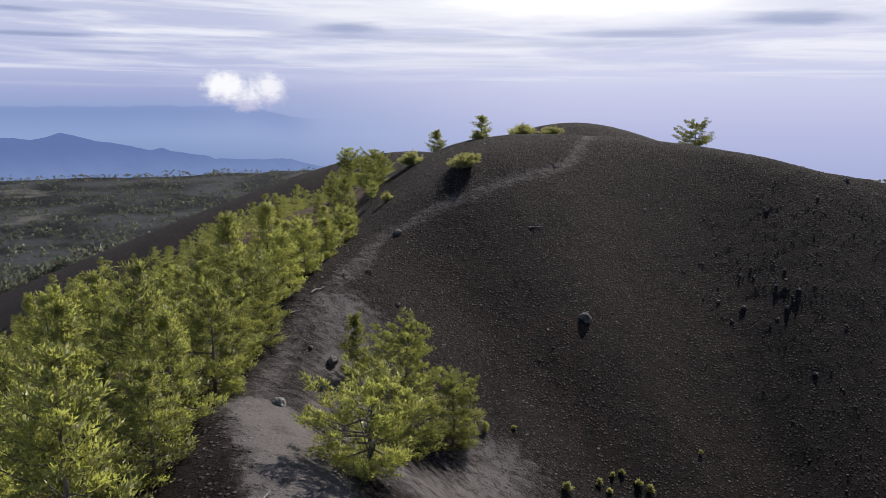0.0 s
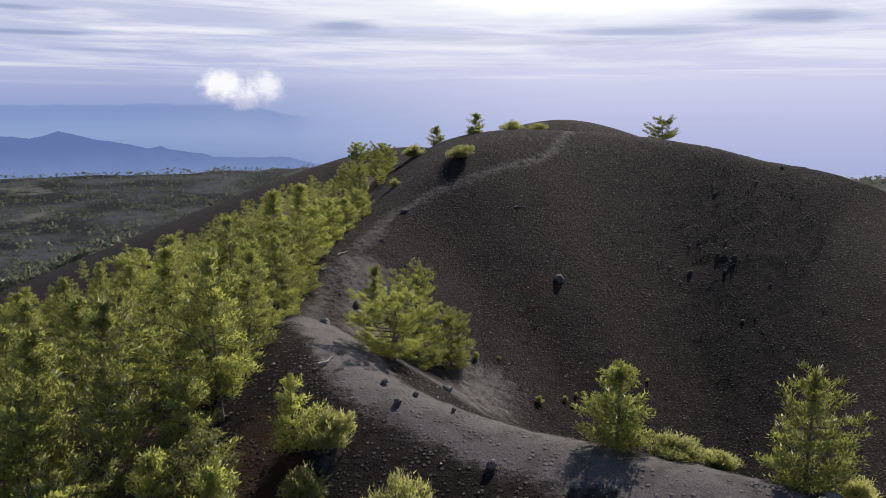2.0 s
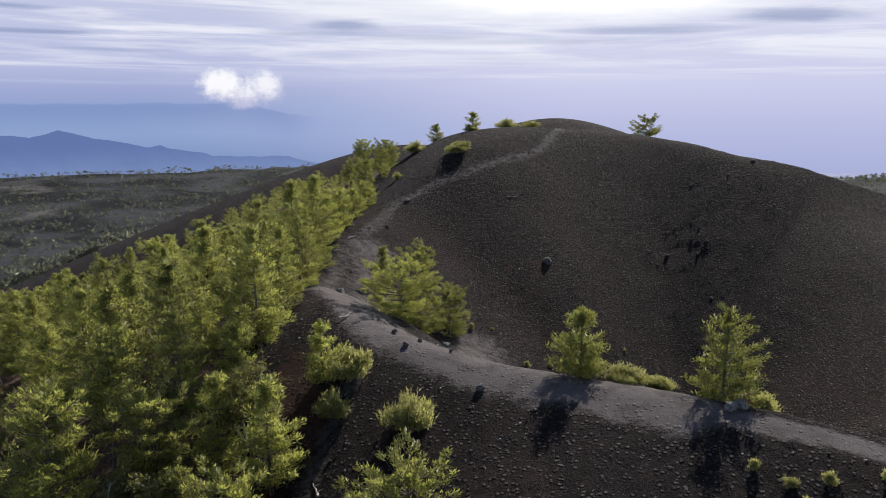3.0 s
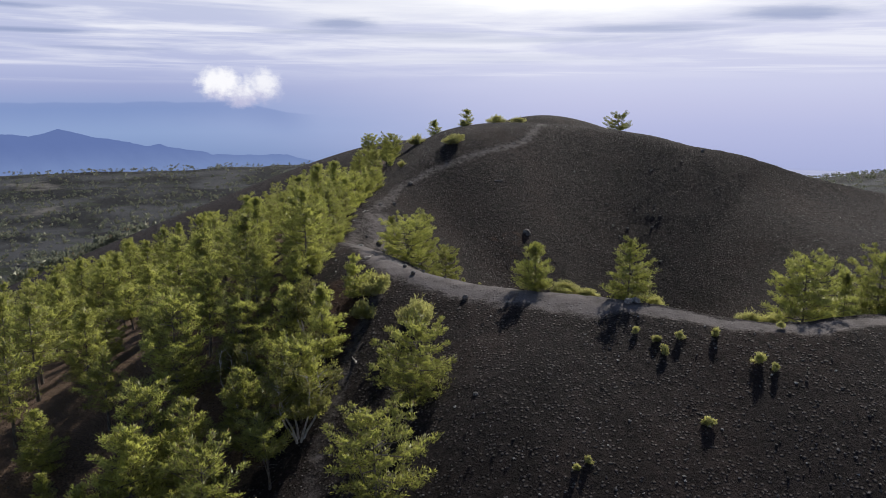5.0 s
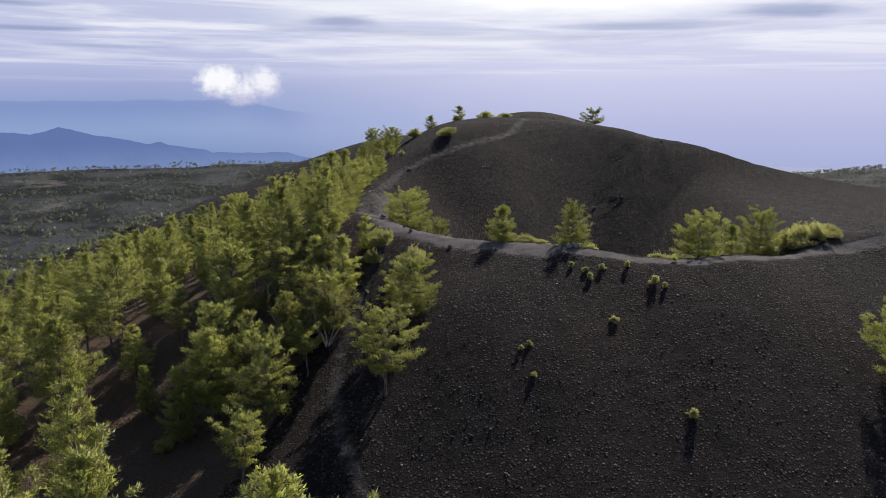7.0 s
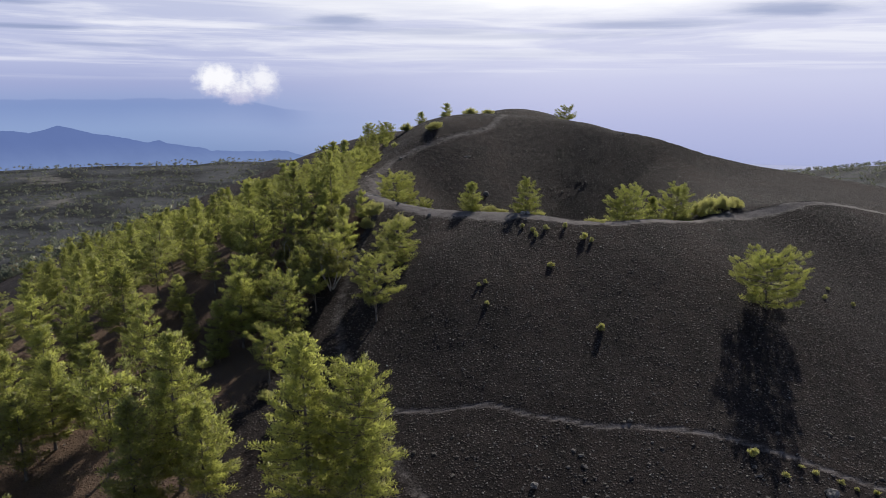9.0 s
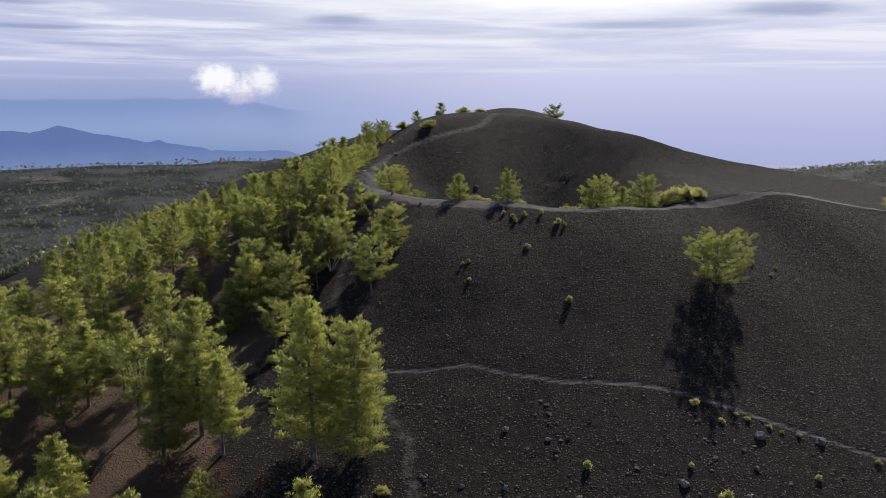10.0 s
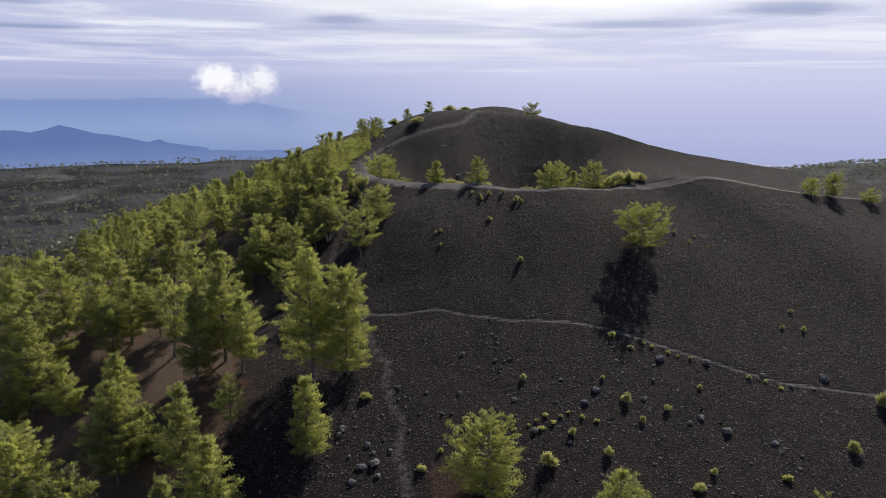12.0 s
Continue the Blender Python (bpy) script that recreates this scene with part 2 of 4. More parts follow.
BROOM = leaf_material("broom_leaves", (.22, .222, .08), (.46, .445, .17), (.88, .86, .30))
BIRCH = leaf_material("birch_leaves", (.085, .095, .035), (.19, .19, .065), (.27, .27, .07))
BARK = bark_material("grey_pine_bark", (.055, .045, .038), (.20, .175, .155))
PALE_BARK = bark_material("pale_birch_bark", (.22, .20, .185), (.55, .52, .49), 9.0)
DEAD = bark_material("bleached_wood", (.20, .18, .165), (.46, .43, .40), 9.0)

# ---- the land ----
CX, CY = 24.0, 42.0
BX, BY, FLOOR = 20.0, 33.0, -10.0
# crater lip: x, y, height, fall of the outer flank
LIP = [
    (104, 50, -0.5, 0.30), (101, 64, 0.1, 0.30), (84, 73, 2.6, 0.32), (70, 75, 4.8, 0.35), (56, 74.5, 7.9, 0.33), (44, 72.8, 11.7, 0.31), (38, 71.5, 13.2, 0.30), (31, 83, 14.7, 0.12), (18, 87, 15.7, 0.05),
    (8, 80, 15.3, 0.06), (1, 73.5, 13.0, 0.22), (-5, 66, 9.2, 0.36), (-8.8, 54, 7.2, 0.36), (-10.6, 46, 6.1, 0.36),
    (-10.4, 38.8, 5.9, 0.37), (-9, 31, 6.9, 0.38), (-6, 22.5, 7.4, 0.38), (-2, 18.5, 7.1, 0.38), (2.8, 15.2, 6.8, 0.40), (7.6, 12.6, 6.9, 0.41),
    (12.3, 9.4, 7.1, 0.42), (17.7, 5.8, 6.9, 0.42), (22, 4.6, 6.75, 0.42), (27.4, 6.6, 6.5, 0.41), (32.5, 9.0, 6.2, 0.40), (40, 12.6, 6.0, 0.375),
    (46, 14.5, 6.8, 0.355), (66, 20, 3.4, 0.31), (82, 26, 1.4, 0.30)]


def ring(a, v):
    """A smooth closed curve through the values v at the angles a."""
    n = len(a)
    h = np.diff(np.append(a, a[0] + 2 * math.pi))
    A, b = np.zeros((n, n)), np.zeros(n)
    for i in range(n):
        p, q = (i - 1) % n, (i + 1) % n
        A[i, p] += h[p]
        A[i, i] += 2 * (h[p] + h[i])
        A[i, q] += h[i]
        b[i] = 6 * ((v[q] - v[i]) / h[i] - (v[i] - v[p]) / h[p])
    m = np.linalg.solve(A, b)

    def f(t):
        t = (t - a[0]) % (2 * math.pi) + a[0]
        i = np.clip(np.searchsorted(a, t, side="right") - 1, 0, n - 1)
        q = (i + 1) % n
        u, w, s = t - a[i], a[i] + h[i] - t, h[i]
        return m[i] * w ** 3 / (6 * s) + m[q] * u ** 3 / (6 * s) + (v[i] / s - m[i] * s / 6) * w + (v[q] / s - m[q] * s / 6) * u
    return f


_l = np.array(LIP, float)
_t = np.arctan2(_l[:, 1] - CY, _l[:, 0] - CX)
_o = np.argsort(_t)
_t, _l = _t[_o], _l[_o]
RAD, TOP, FALL = (ring(_t, v) for v in (np.hypot(_l[:, 0] - CX, _l[:, 1] - CY), _l[:, 2], _l[:, 3]))


def smin(a, b, k):
    return -k * np.logaddexp(-a / k, -b / k)


def smax(a, b, k):
    return k * np.logaddexp(a / k, b / k)


_rng = np.random.default_rng(4)
WAVES = [(_rng.uniform(0, 6.283), _rng.uniform(0, 6.283), k) for k in np.geomspace(.008, 1.3, 22) for _ in range(3)]


def lumps(x, y, lo, hi):
    """Sum of gentle waves with wave numbers from lo to hi, about -1 to 1."""
    s, n = 0 * x, 0
    for d, p, k in WAVES:
        if lo <= k <= hi:
            s = s + np.sin(k * 6.283 * (x * math.cos(d) + y * math.sin(d)) + p + 1.7 * np.sin(k * 2.1 * (y * math.cos(d) - x * math.sin(d)) + 2 * p))
            n += 1
    return s / max(n, 1) ** .5 * .7


def hill(x, y, x0, y0, top, fall, flat):
    r = np.hypot(x - x0, y - y0)
    return top - fall * (np.sqrt(r * r + flat * flat) - flat)


# on the east side a rib parts the deep bowl from a shallow side valley
RIB = [(35, 13.5, 7.2), (40, 21, 5.8), (43.5, 32, 4.4), (45, 44, 3.8), (44.6, 54, 4.0), (42.6, 62, 6.6), (40.6, 67, 9.6)]
_b = np.array([p[:3] for p in LIP if p[0] < 34 or (p[1] > 70 and p[0] < 40)] + RIB, float)
_bt = np.arctan2(_b[:, 1] - BY, _b[:, 0] - BX)
_bo = np.argsort(_bt)
BOWL_RAD, BOWL_TOP = (ring(_bt[_bo], v[_bo]) for v in (np.hypot(_b[:, 0] - BX, _b[:, 1] - BY), _b[:, 2]))


def cone(x, y):
    """The crater cone: a bowl inside the lip, flanks outside it."""
    t, r = np.arctan2(y - CY, x - CX), np.hypot(x - CX, y - CY)
    R, top, fall = RAD(t), TOP(t), FALL(t)
    tb = np.arctan2(y - BY, x - BX)
    w = np.hypot(x - BX, y - BY) / BOWL_RAD(tb)
    bowl = FLOOR + (BOWL_TOP(tb) + .5 - FLOOR) * (np.sqrt(w * w + .03) - .12) / (math.sqrt(1.03) - .12)
    d = np.maximum(r - R, -20)
    e = np.clip(d, 0, 60)
    flank = top + .5 - fall * (np.minimum(d, 0) + 1.25 * e - .0055 * e * e + .62 * np.maximum(d - 60, 0)) - np.maximum(.28 - fall, 0) * np.maximum(d - 16, 0)
    # west of the wood the flank breaks off to the plain
    flank = flank - .42 * np.clip(-np.cos(t) * 2.2 - .5, 0, 1) * np.maximum(d - 55, 0)
    # floor of the side valley, between the rib and the low eastern lip
    east = np.clip((math.cos(1.15) - np.cos(np.abs(t + .03))) / (math.cos(1.15) - 1), 0, 1)
    sill = 4.2 + (top - 4.2) * np.clip((r - 20) / np.maximum(R - 20, 1), 0, 1) + .5
    flank = np.where(d < 0, flank + (np.minimum(flank, sill) - flank) * np.minimum(1, east * 3), flank)
    z = smin(bowl + .4, flank + .4, 1.3)
    z = z - 3.0 * np.exp(-((x + 19) ** 2 + (y - 2) ** 2) / 90) + 2.2 * np.exp(-((x + 15) ** 2 + (y + 30) ** 2) / 160) + 1.6 * np.exp(-((x - 5) ** 2 + (y + 5) ** 2) / 60) + .9 * np.exp(-((x + 2) ** 2 + (y - 26.5) ** 2) / 26) + 1.7 * np.exp(-(x - 32.5) ** 2 / 150 - (y + 5) ** 2 / 100) + 1.2 * np.exp(-((x - 3) ** 2 + (y - 3) ** 2) / 36)
    # broken rock in the far wall of the bowl
    rock = np.exp(-((x - 27) / 7) ** 2 - ((y - 63) / 9) ** 2)
    return z + rock * .03 * lumps(x, y, .12, .9)


def height(x, y):
    x, y = np.asarray(x, float), np.asarray(y, float)
    z = cone(x, y)
    near = np.exp(-((np.hypot(x - 10, y - 10)) / 150) ** 2)
    z = z + near * (.10 * lumps(x, y, .03, .12) + .05 * lumps(x, y, .12, .5) + .028 * lumps(x, y, .5, 1.4))
    far = np.hypot(x, y)
    plain = -86 + (2.2 * lumps(x, y, .008, .03) + 1.2 * lumps(x, y, .03, .09)) * np.clip(far / 300, 0, 1)
    plain = plain + 9 * np.exp(-((far - 1080) / 130) ** 2) - 400 * np.clip((far - 1120) / 1500, 0, 1) ** 1.2
    plain = plain - 45 * np.clip((x + 40) / 260, 0, 1)
    z = smax(z, plain, 4.0)
    z = smax(z, hill(x, y, 25.5, 146, 16.4, .46, 14), .8)
    z = smax(z, hill(x, y, -8, 190, 8.0, .42, 22), .8)
    z = smax(z, hill(x, y, 640, 640, -44, .17, 120) + 1.5 * lumps(x, y, .008, .03), 4.0)
    return z


PATHS = {
    "rim": (1.45, [(22, 103), (19, 96), (17.4, 89), (14, 80), (10, 75.5), (4, 71), (-1, 68), (-5.3, 64), (-7, 57), (-8.6, 50), (-9.4, 44), (-9.2, 38), (-8.3, 31), (-5.8, 25), (-4.2, 20.5)]),
    "saddle": (2.1, [(-7.9, 31), (-5.4, 25), (-3.6, 20), (-1, 17.2), (3, 14.2), (7.5, 11.6), (10.5, 9.2)]),
    "lip": (.9, [(9, 10), (12.2, 8.0), (17.5, 4.9), (22, 3.5), (27.4, 5.4), (32.5, 8.4), (40, 12.0), (46, 14.1)]),
    "dust": (4.2, [(-6.8, 50), (-5.8, 42), (-4.4, 34), (-1, 29.5), (2.5, 36), (3.5, 41)]),
    "east": (.6, [(46, 14.1), (66, 20), (80, 25), (96, 44)]),
    "gully": (.95, [(-4.2, 16.5), (-5.6, 12.5), (-6.4, 8), (-7.4, 3.2), (-7.4, -2), (-6, -8), (-3.4, -14), (-2, -16.5), (-1.2, -19), (-.4, -22), (1.6, -25.6), (1.7, -28.6), (2.2, -31), (3.6, -34.4), (3.3, -38), (4.4, -42.5), (3.9, -46), (4.5, -52)]),
    "trail": (.38, [(-3.2, -15.5), (-.7, -16.5), (2, -17), (7.2, -17.4), (9.8, -18.9), (14.8, -20.7), (22.8, -21.8), (27, -22.9), (32.5, -24.9), (37.8, -27.2), (43, -28.6), (52.7, -29.2), (66, -30)]),
}


def path_distance(x, y, pts):
    d = np.full(np.shape(x), 1e9)
    for (ax, ay), (bx, by) in zip(pts, pts[1:]):
        ux, uy = bx - ax, by - ay
        s = np.clip(((x - ax) * ux + (y - ay) * uy) / (ux * ux + uy * uy), 0, 1)
        d = np.minimum(d, np.hypot(x - ax - s * ux, y - ay - s * uy))
    return d


def trodden(x, y):
    f, weight = 0 * x, {"gully": .48, "trail": .70, "east": .75, "lip": .85, "rim": .50, "dust": .60}
    for name, (half, pts) in PATHS.items():
        d = path_distance(x, y, pts)
        f = np.maximum(f, np.clip(1 - (d - half * .25) / (half * 1.25), 0, 1) * weight.get(name, 1.0))
    return f


# left edge of the open ground: y, x
EDGE = [(-70, -10), (-45, -10), (-32, -11), (-20, -13.5), (-8, -11), (3, -9.6), (10, -8.6), (18, -9.3), (24, -10.8), (31, -11.4), (38, -11.2), (46, -11.8), (54, -10.8), (62, -9.2), (70, -8.2), (82, -6.6), (120, -9)]


def edge_x(y):
    return np.interp(y, [e[0] for e in EDGE], [e[1] for e in EDGE])


def mesh_of(name, verts, faces, mats, smooth=False, normals=None):
    verts, faces = np.asarray(verts, np.float32), np.asarray(faces, np.int32)
    me = bpy.data.meshes.new(name)
    k = faces.shape[1]
    me.vertices.add(len(verts)), me.loops.add(faces.size), me.polygons.add(len(faces))
    me.vertices.foreach_set("co", verts.ravel())
    me.loops.foreach_set("vertex_index", faces.ravel())
    me.polygons.foreach_set("loop_start", np.arange(0, faces.size, k, dtype=np.int32))
    me.polygons.foreach_set("use_smooth", np.full(len(faces), smooth))
    me.update(calc_edges=True)
    for m in mats if isinstance(mats, (list, tuple)) else [mats]:
        me.materials.append(m)
    if normals is not None:
        me.normals_split_custom_set_from_vertices(np.asarray(normals, np.float32))
    return me


def axis(lo, hi, step, far, grow=1.13):
    mid = np.arange(lo, hi + step, step)
    out, s = [], step
    x = 0
    while x < far:
        s *= grow
        x += s
        out.append(x)
    out = np.array(out)
    return np.concatenate([lo - out[::-1], mid, mid[-1] + out])


def build_ground():
    xs, ys = axis(-46, 60, .42, 4800), axis(-47, 95, .42, 4800)
    X, Y = np.meshgrid(xs, ys)
    Z = height(X, Y)
    way = trodden(X, Y)
    Z = Z - .10 * way * np.exp(-(X ** 2 + Y ** 2) / 160 ** 2)
    n, m = X.shape
    i = np.arange(n * m).reshape(n, m)
    quads = np.stack([i[:-1, :-1], i[:-1, 1:], i[1:, 1:], i[1:, :-1]], -1).reshape(-1, 4)
    me = mesh_of("ground", np.stack([X, Y, Z], -1).reshape(-1, 3), quads, GROUND, True)
    inside = np.clip((edge_x(Y) - X + 1.0) / 5, 0, 1) * np.clip((Y + 85) / 40, 0, 1) * np.clip((130 - Y) / 10, 0, 1)
    rust = np.exp(-((X + 8) / 3) ** 2 - ((Y - 14) / 7) ** 2) + .8 * np.exp(-((X - 8) / 5) ** 2 - ((Y + 42) / 5) ** 2) + .9 * np.exp(-((X + 16) / 9) ** 2 - ((Y + 32) / 9) ** 2) + .6 * np.exp(-((X - 9) / 6) ** 2 - ((Y - 55) / 6) ** 2)
    far = np.clip(np.maximum((-45 - Z) / 25, (np.hypot(X, Y) - 320) / 120), 0, 1)
    for name, v in (("trodden", way), ("litter", inside), ("rust", rust), ("plain", far)):
        a = me.attributes.new(name, "FLOAT", "POINT")
        a.data.foreach_set("value", v.ravel().astype(np.float32))
    ob = new("ground", me)
    return tagged(ob, "black volcanic lapilli slope with trodden grey footpaths round a crater", "ground", kind="structure")


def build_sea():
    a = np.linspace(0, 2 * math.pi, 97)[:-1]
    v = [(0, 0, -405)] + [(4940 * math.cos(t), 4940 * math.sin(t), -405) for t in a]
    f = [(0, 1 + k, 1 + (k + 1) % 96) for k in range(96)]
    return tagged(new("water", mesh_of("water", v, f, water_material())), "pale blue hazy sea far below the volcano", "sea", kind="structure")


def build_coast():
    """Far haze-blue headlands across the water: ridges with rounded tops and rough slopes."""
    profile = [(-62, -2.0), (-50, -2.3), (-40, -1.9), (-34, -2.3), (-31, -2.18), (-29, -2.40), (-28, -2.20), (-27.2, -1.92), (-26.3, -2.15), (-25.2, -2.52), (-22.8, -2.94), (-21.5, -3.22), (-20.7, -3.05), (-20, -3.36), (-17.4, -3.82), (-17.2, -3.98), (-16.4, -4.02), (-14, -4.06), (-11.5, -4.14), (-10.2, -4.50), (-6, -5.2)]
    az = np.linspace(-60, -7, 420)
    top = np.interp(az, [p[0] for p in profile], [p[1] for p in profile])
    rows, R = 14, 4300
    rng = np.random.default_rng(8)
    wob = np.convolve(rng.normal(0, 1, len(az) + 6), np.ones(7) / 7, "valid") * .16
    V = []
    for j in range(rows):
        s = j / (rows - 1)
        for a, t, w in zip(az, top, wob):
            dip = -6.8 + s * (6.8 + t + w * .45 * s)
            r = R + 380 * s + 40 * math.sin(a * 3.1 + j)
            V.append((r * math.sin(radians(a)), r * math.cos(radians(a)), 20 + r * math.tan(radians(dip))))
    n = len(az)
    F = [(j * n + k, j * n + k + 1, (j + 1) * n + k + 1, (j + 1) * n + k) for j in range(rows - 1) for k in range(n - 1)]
    ob = new("backdrop", mesh_of("backdrop", V, F, glow_material("glowing_haze_coast", (.20, .28, .51), (.125, .185, .41), -430, -210), True))
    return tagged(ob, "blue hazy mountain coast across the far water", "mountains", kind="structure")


build_ground()
build_sea()
build_coast()

# ---- plants ----
def part(name, me, parent, label=""):
    """A mesh as one part under a thing."""
    ob = new(name, me)
    ob.parent = parent
    return tagged(ob, label)


def unit(v):
    return v / np.maximum(np.linalg.norm(v, axis=-1, keepdims=True), 1e-9)


class Wood:
    """Gathers round tapering stems into one mesh."""

    def __init__(self):
        self.v, self.f = [], []

    def stem(self, pts, radii, sides=6):
        pts = np.asarray(pts, float)
        base = len(self.v)
        for i, (p, r) in enumerate(zip(pts, radii)):
            d = unit(pts[min(i + 1, len(pts) - 1)] - pts[max(i - 1, 0)])
            a = unit(np.cross(d, (.31, .95, .05) if abs(d[2]) > .5 else (0, 0, 1)))
            b = np.cross(d, a)
            for k in range(sides):
                t = 2 * math.pi * k / sides
                self.v.append(p + r * (math.cos(t) * a + math.sin(t) * b))
        for i in range(len(pts) - 1):
            for k in range(sides):
                q = (k + 1) % sides
                a, b, c, d = (base + i * sides + k, base + i * sides + q, base + (i + 1) * sides + q, base + (i + 1) * sides + k)
                self.f += [(a, b, c), (a, c, d)]

    def mesh(self, name, mat):
        return mesh_of(name, self.v, self.f, mat, True)


def plumes(rng, C, U, R, core, blades, length, width):
    """Plumes of needles: narrow pointed blades shingled over flattened rounds at C, drawn out along the twigs U."""
    m = len(C)
    n = m * blades
    C, U, R, core = (np.repeat(a, blades, 0) for a in (C, U, R[:, None], core))
    q = unit(rng.normal(0, 1, (n, 3)) + np.array([0, 0, .30]))
    P = C + R * (q * np.array([1, 1, .60])) * rng.uniform(.45, 1.0, (n, 1)) + U * R * rng.uniform(-.8, .7, (n, 1))
    out = unit(q + np.array([0, 0, .2]))
    tan = np.cross(out, unit(rng.normal(0, 1, (n, 3))))
    d = unit(tan * .65 + out * .55 + U * .55 + np.array([0, 0, .22]))
    side = unit(np.cross(d, out))
    L, w = length * rng.uniform(.6, 1.3, (n, 1)), width * rng.uniform(.6, 1.3, (n, 1))
    v = np.stack([P - side * w * .5, P + side * w * .5, P + d * L], 1).reshape(-1, 3)
    nor = unit(out * .62 + np.cross(side, d) * .5 + unit(C - core) * .38)
    return v, np.arange(len(v)).reshape(-1, 3), np.repeat(nor, 3, 0)


def pine_meshes(seed, H=7.0, W=4.0, bare=.18, shape="cone", limbs=5, step=.60, lean=0.0, mat=None, bark=None, fine=1.0, blades=60):
    """A pine: tapered trunk, forked where the crown is flat, uneven whorls of rising limbs, plumes of needles towards their ends."""
    rng = np.random.default_rng(seed)
    wood = Wood()
    k = np.linspace(0, 1, 9)
    bend = rng.normal(0, .10, 2) * H * .14
    spine = np.stack([bend[0] * k ** 2 + lean * H * k ** 1.5, bend[1] * np.sin(k * 2.6), H * .97 * k], 1)
    spine[0, 2] = -.35
    r0 = .012 * H + .03
    wood.stem(spine, r0 * (1 - .9 * k) * (1 + .5 * (k < .05)), 7)
    spines = [spine]
    if shape == "flat":
        for j in range(3):
            a = seed + 2.1 * j + rng.normal(0, .3)
            go = np.clip(k - .22, 0, 1) ** .8 * W * rng.uniform(.16, .30)
            s = spine * np.array([1, 1, rng.uniform(.80, .95)]) + np.outer(go, (math.cos(a), math.sin(a), 0))
            wood.stem(s[1:], (r0 * .62 * (1 - .85 * k))[1:], 6)
            spines.append(s)
    C, U, R, K = [], [], [], []
    h, turn = H * bare, rng.uniform(0, 6.28)
    heavy = rng.uniform(0, 6.28)
    if bare > .1:
        for j in range(5):
            a, z = rng.uniform(0, 6.28), H * bare * rng.uniform(.45, 1.0)
            L = rng.uniform(.3, .9)
            t = np.linspace(0, 1, 3)
            wood.stem((np.interp(z, spine[:, 2], spine[:, 0]), np.interp(z, spine[:, 2], spine[:, 1]), z) + np.outer(t * L, (math.cos(a), math.sin(a), .1)), .025 * (1 - .8 * t), 4)
    while h < H * .97:
        u = (h - H * bare) / (H * (1 - bare))
        if shape == "cone":
            reach = 1.12 * (1 - u) ** .72 * min(1, .66 + u * 1.7)
        elif shape == "round":
            reach = math.sqrt(max(.02, 1 - (1.55 * u - .5) ** 2)) if u < .97 else .2
        else:
            reach = math.sqrt(max(.02, 1 - (1.9 * u - .85) ** 2))
        n = max(3, int(round(limbs * (1 - .35 * u) + rng.uniform(-.8, .8))))
        for i in range(n):
            if rng.random() < .10 and u < .8:
                continue
            a = turn + 6.283 * i / n + rng.normal(0, .28)
            sp = spines[rng.integers(len(spines))] if u > .3 else spine
            L = max(.24, W / 2 * reach * rng.uniform(.66, 1.08) * (1 + .16 * math.cos(a - heavy)) * (.75 if sp is not spine else 1))
            rise = rng.uniform(.08, .38) + .55 * u ** 2
            s = np.linspace(0, 1, 5)
            z = min(h + rng.uniform(-.15, .15), sp[-1, 2])
            o = np.array([np.interp(z, sp[:, 2], sp[:, c]) for c in range(3)])
            out = np.array([math.cos(a), math.sin(a), 0])
            pts = o + s[:, None] * L * out + np.outer(rise * L * (s ** 1.4) - .10 * L * np.sin(s * 3.14), (0, 0, 1))
            if L > .5:
                wood.stem(pts[::2], ((.012 + .013 * L) * (1 - .8 * s) * (1 + .2 * rng.random()))[::2], 4)
            m = max(2, int(round(L * 2.5 / fine)))
            q = np.linspace(1.0, .30 if L > .8 else .15, m) + rng.normal(0, .05, m)
            c = np.stack([np.interp(q, s, pts[:, j]) for j in range(3)], 1)
            across = np.array([-math.sin(a), math.cos(a), 0])
            off = rng.choice((-1, 1), m) * rng.uniform(.1, 1, m) * .52 * L * (1.15 - q) ** .8
            off[0] *= .3
            c = c + off[:, None] * across + np.outer(.12 * np.abs(off) + rng.uniform(-.04, .10, m), (0, 0, 1))
            C.append(c)
            U.append(unit(out * .9 + np.outer(np.sign(off) * np.minimum(np.abs(off) * 1.5, .8), across) + np.array([0, 0, .30 + .5 * u])))
            R.append(fine * rng.uniform(.30, .48, m) * (1.1 - .45 * u))
            K.append(np.repeat((o - np.array([0, 0, .5]))[None], m, 0))
        h += step * fine ** .5 * rng.uniform(.75, 1.3) * (1 - .35 * u)
        turn += 1.1
    top = spine[-1]
    C.append(top + np.array([(0, 0, .02), (.05, 0, -.22), (0, -.05, -.45)]))
    U.append(np.repeat([[0, 0, 1.0]], 3, 0))
    R.append(np.array([.13, .20, .26]) * fine)
    K.append(np.repeat((top - np.array([0, 0, 1.2]))[None], 3, 0))
    v, f, nor = plumes(rng, np.concatenate(C), np.concatenate(U), np.concatenate(R), np.concatenate(K), blades, .20 * fine, .080 * fine)
    return wood.mesh("trunk", bark or BARK), mesh_of("crown", v, f, mat or NEEDLES, True, nor)


def tree(name, meshes, label, category="tree", group=""):
    ob = new(name)
    ob.empty_display_size = .3
    part("trunk", meshes[0], ob)
    part("crown", meshes[1], ob)
    return tagged(ob, label, category, group)


def ground_z(x, y):
    return float(height(np.array(x), np.array(y)))


def stand(x, y, turn=0.0, scale=1.0, wide=None, sink=0.0):
    m = pose(x, y, ground_z(x, y) - sink, 0, 0, turn)
    return m @ Matrix.Diagonal((wide or scale, wide or scale, scale, 1))


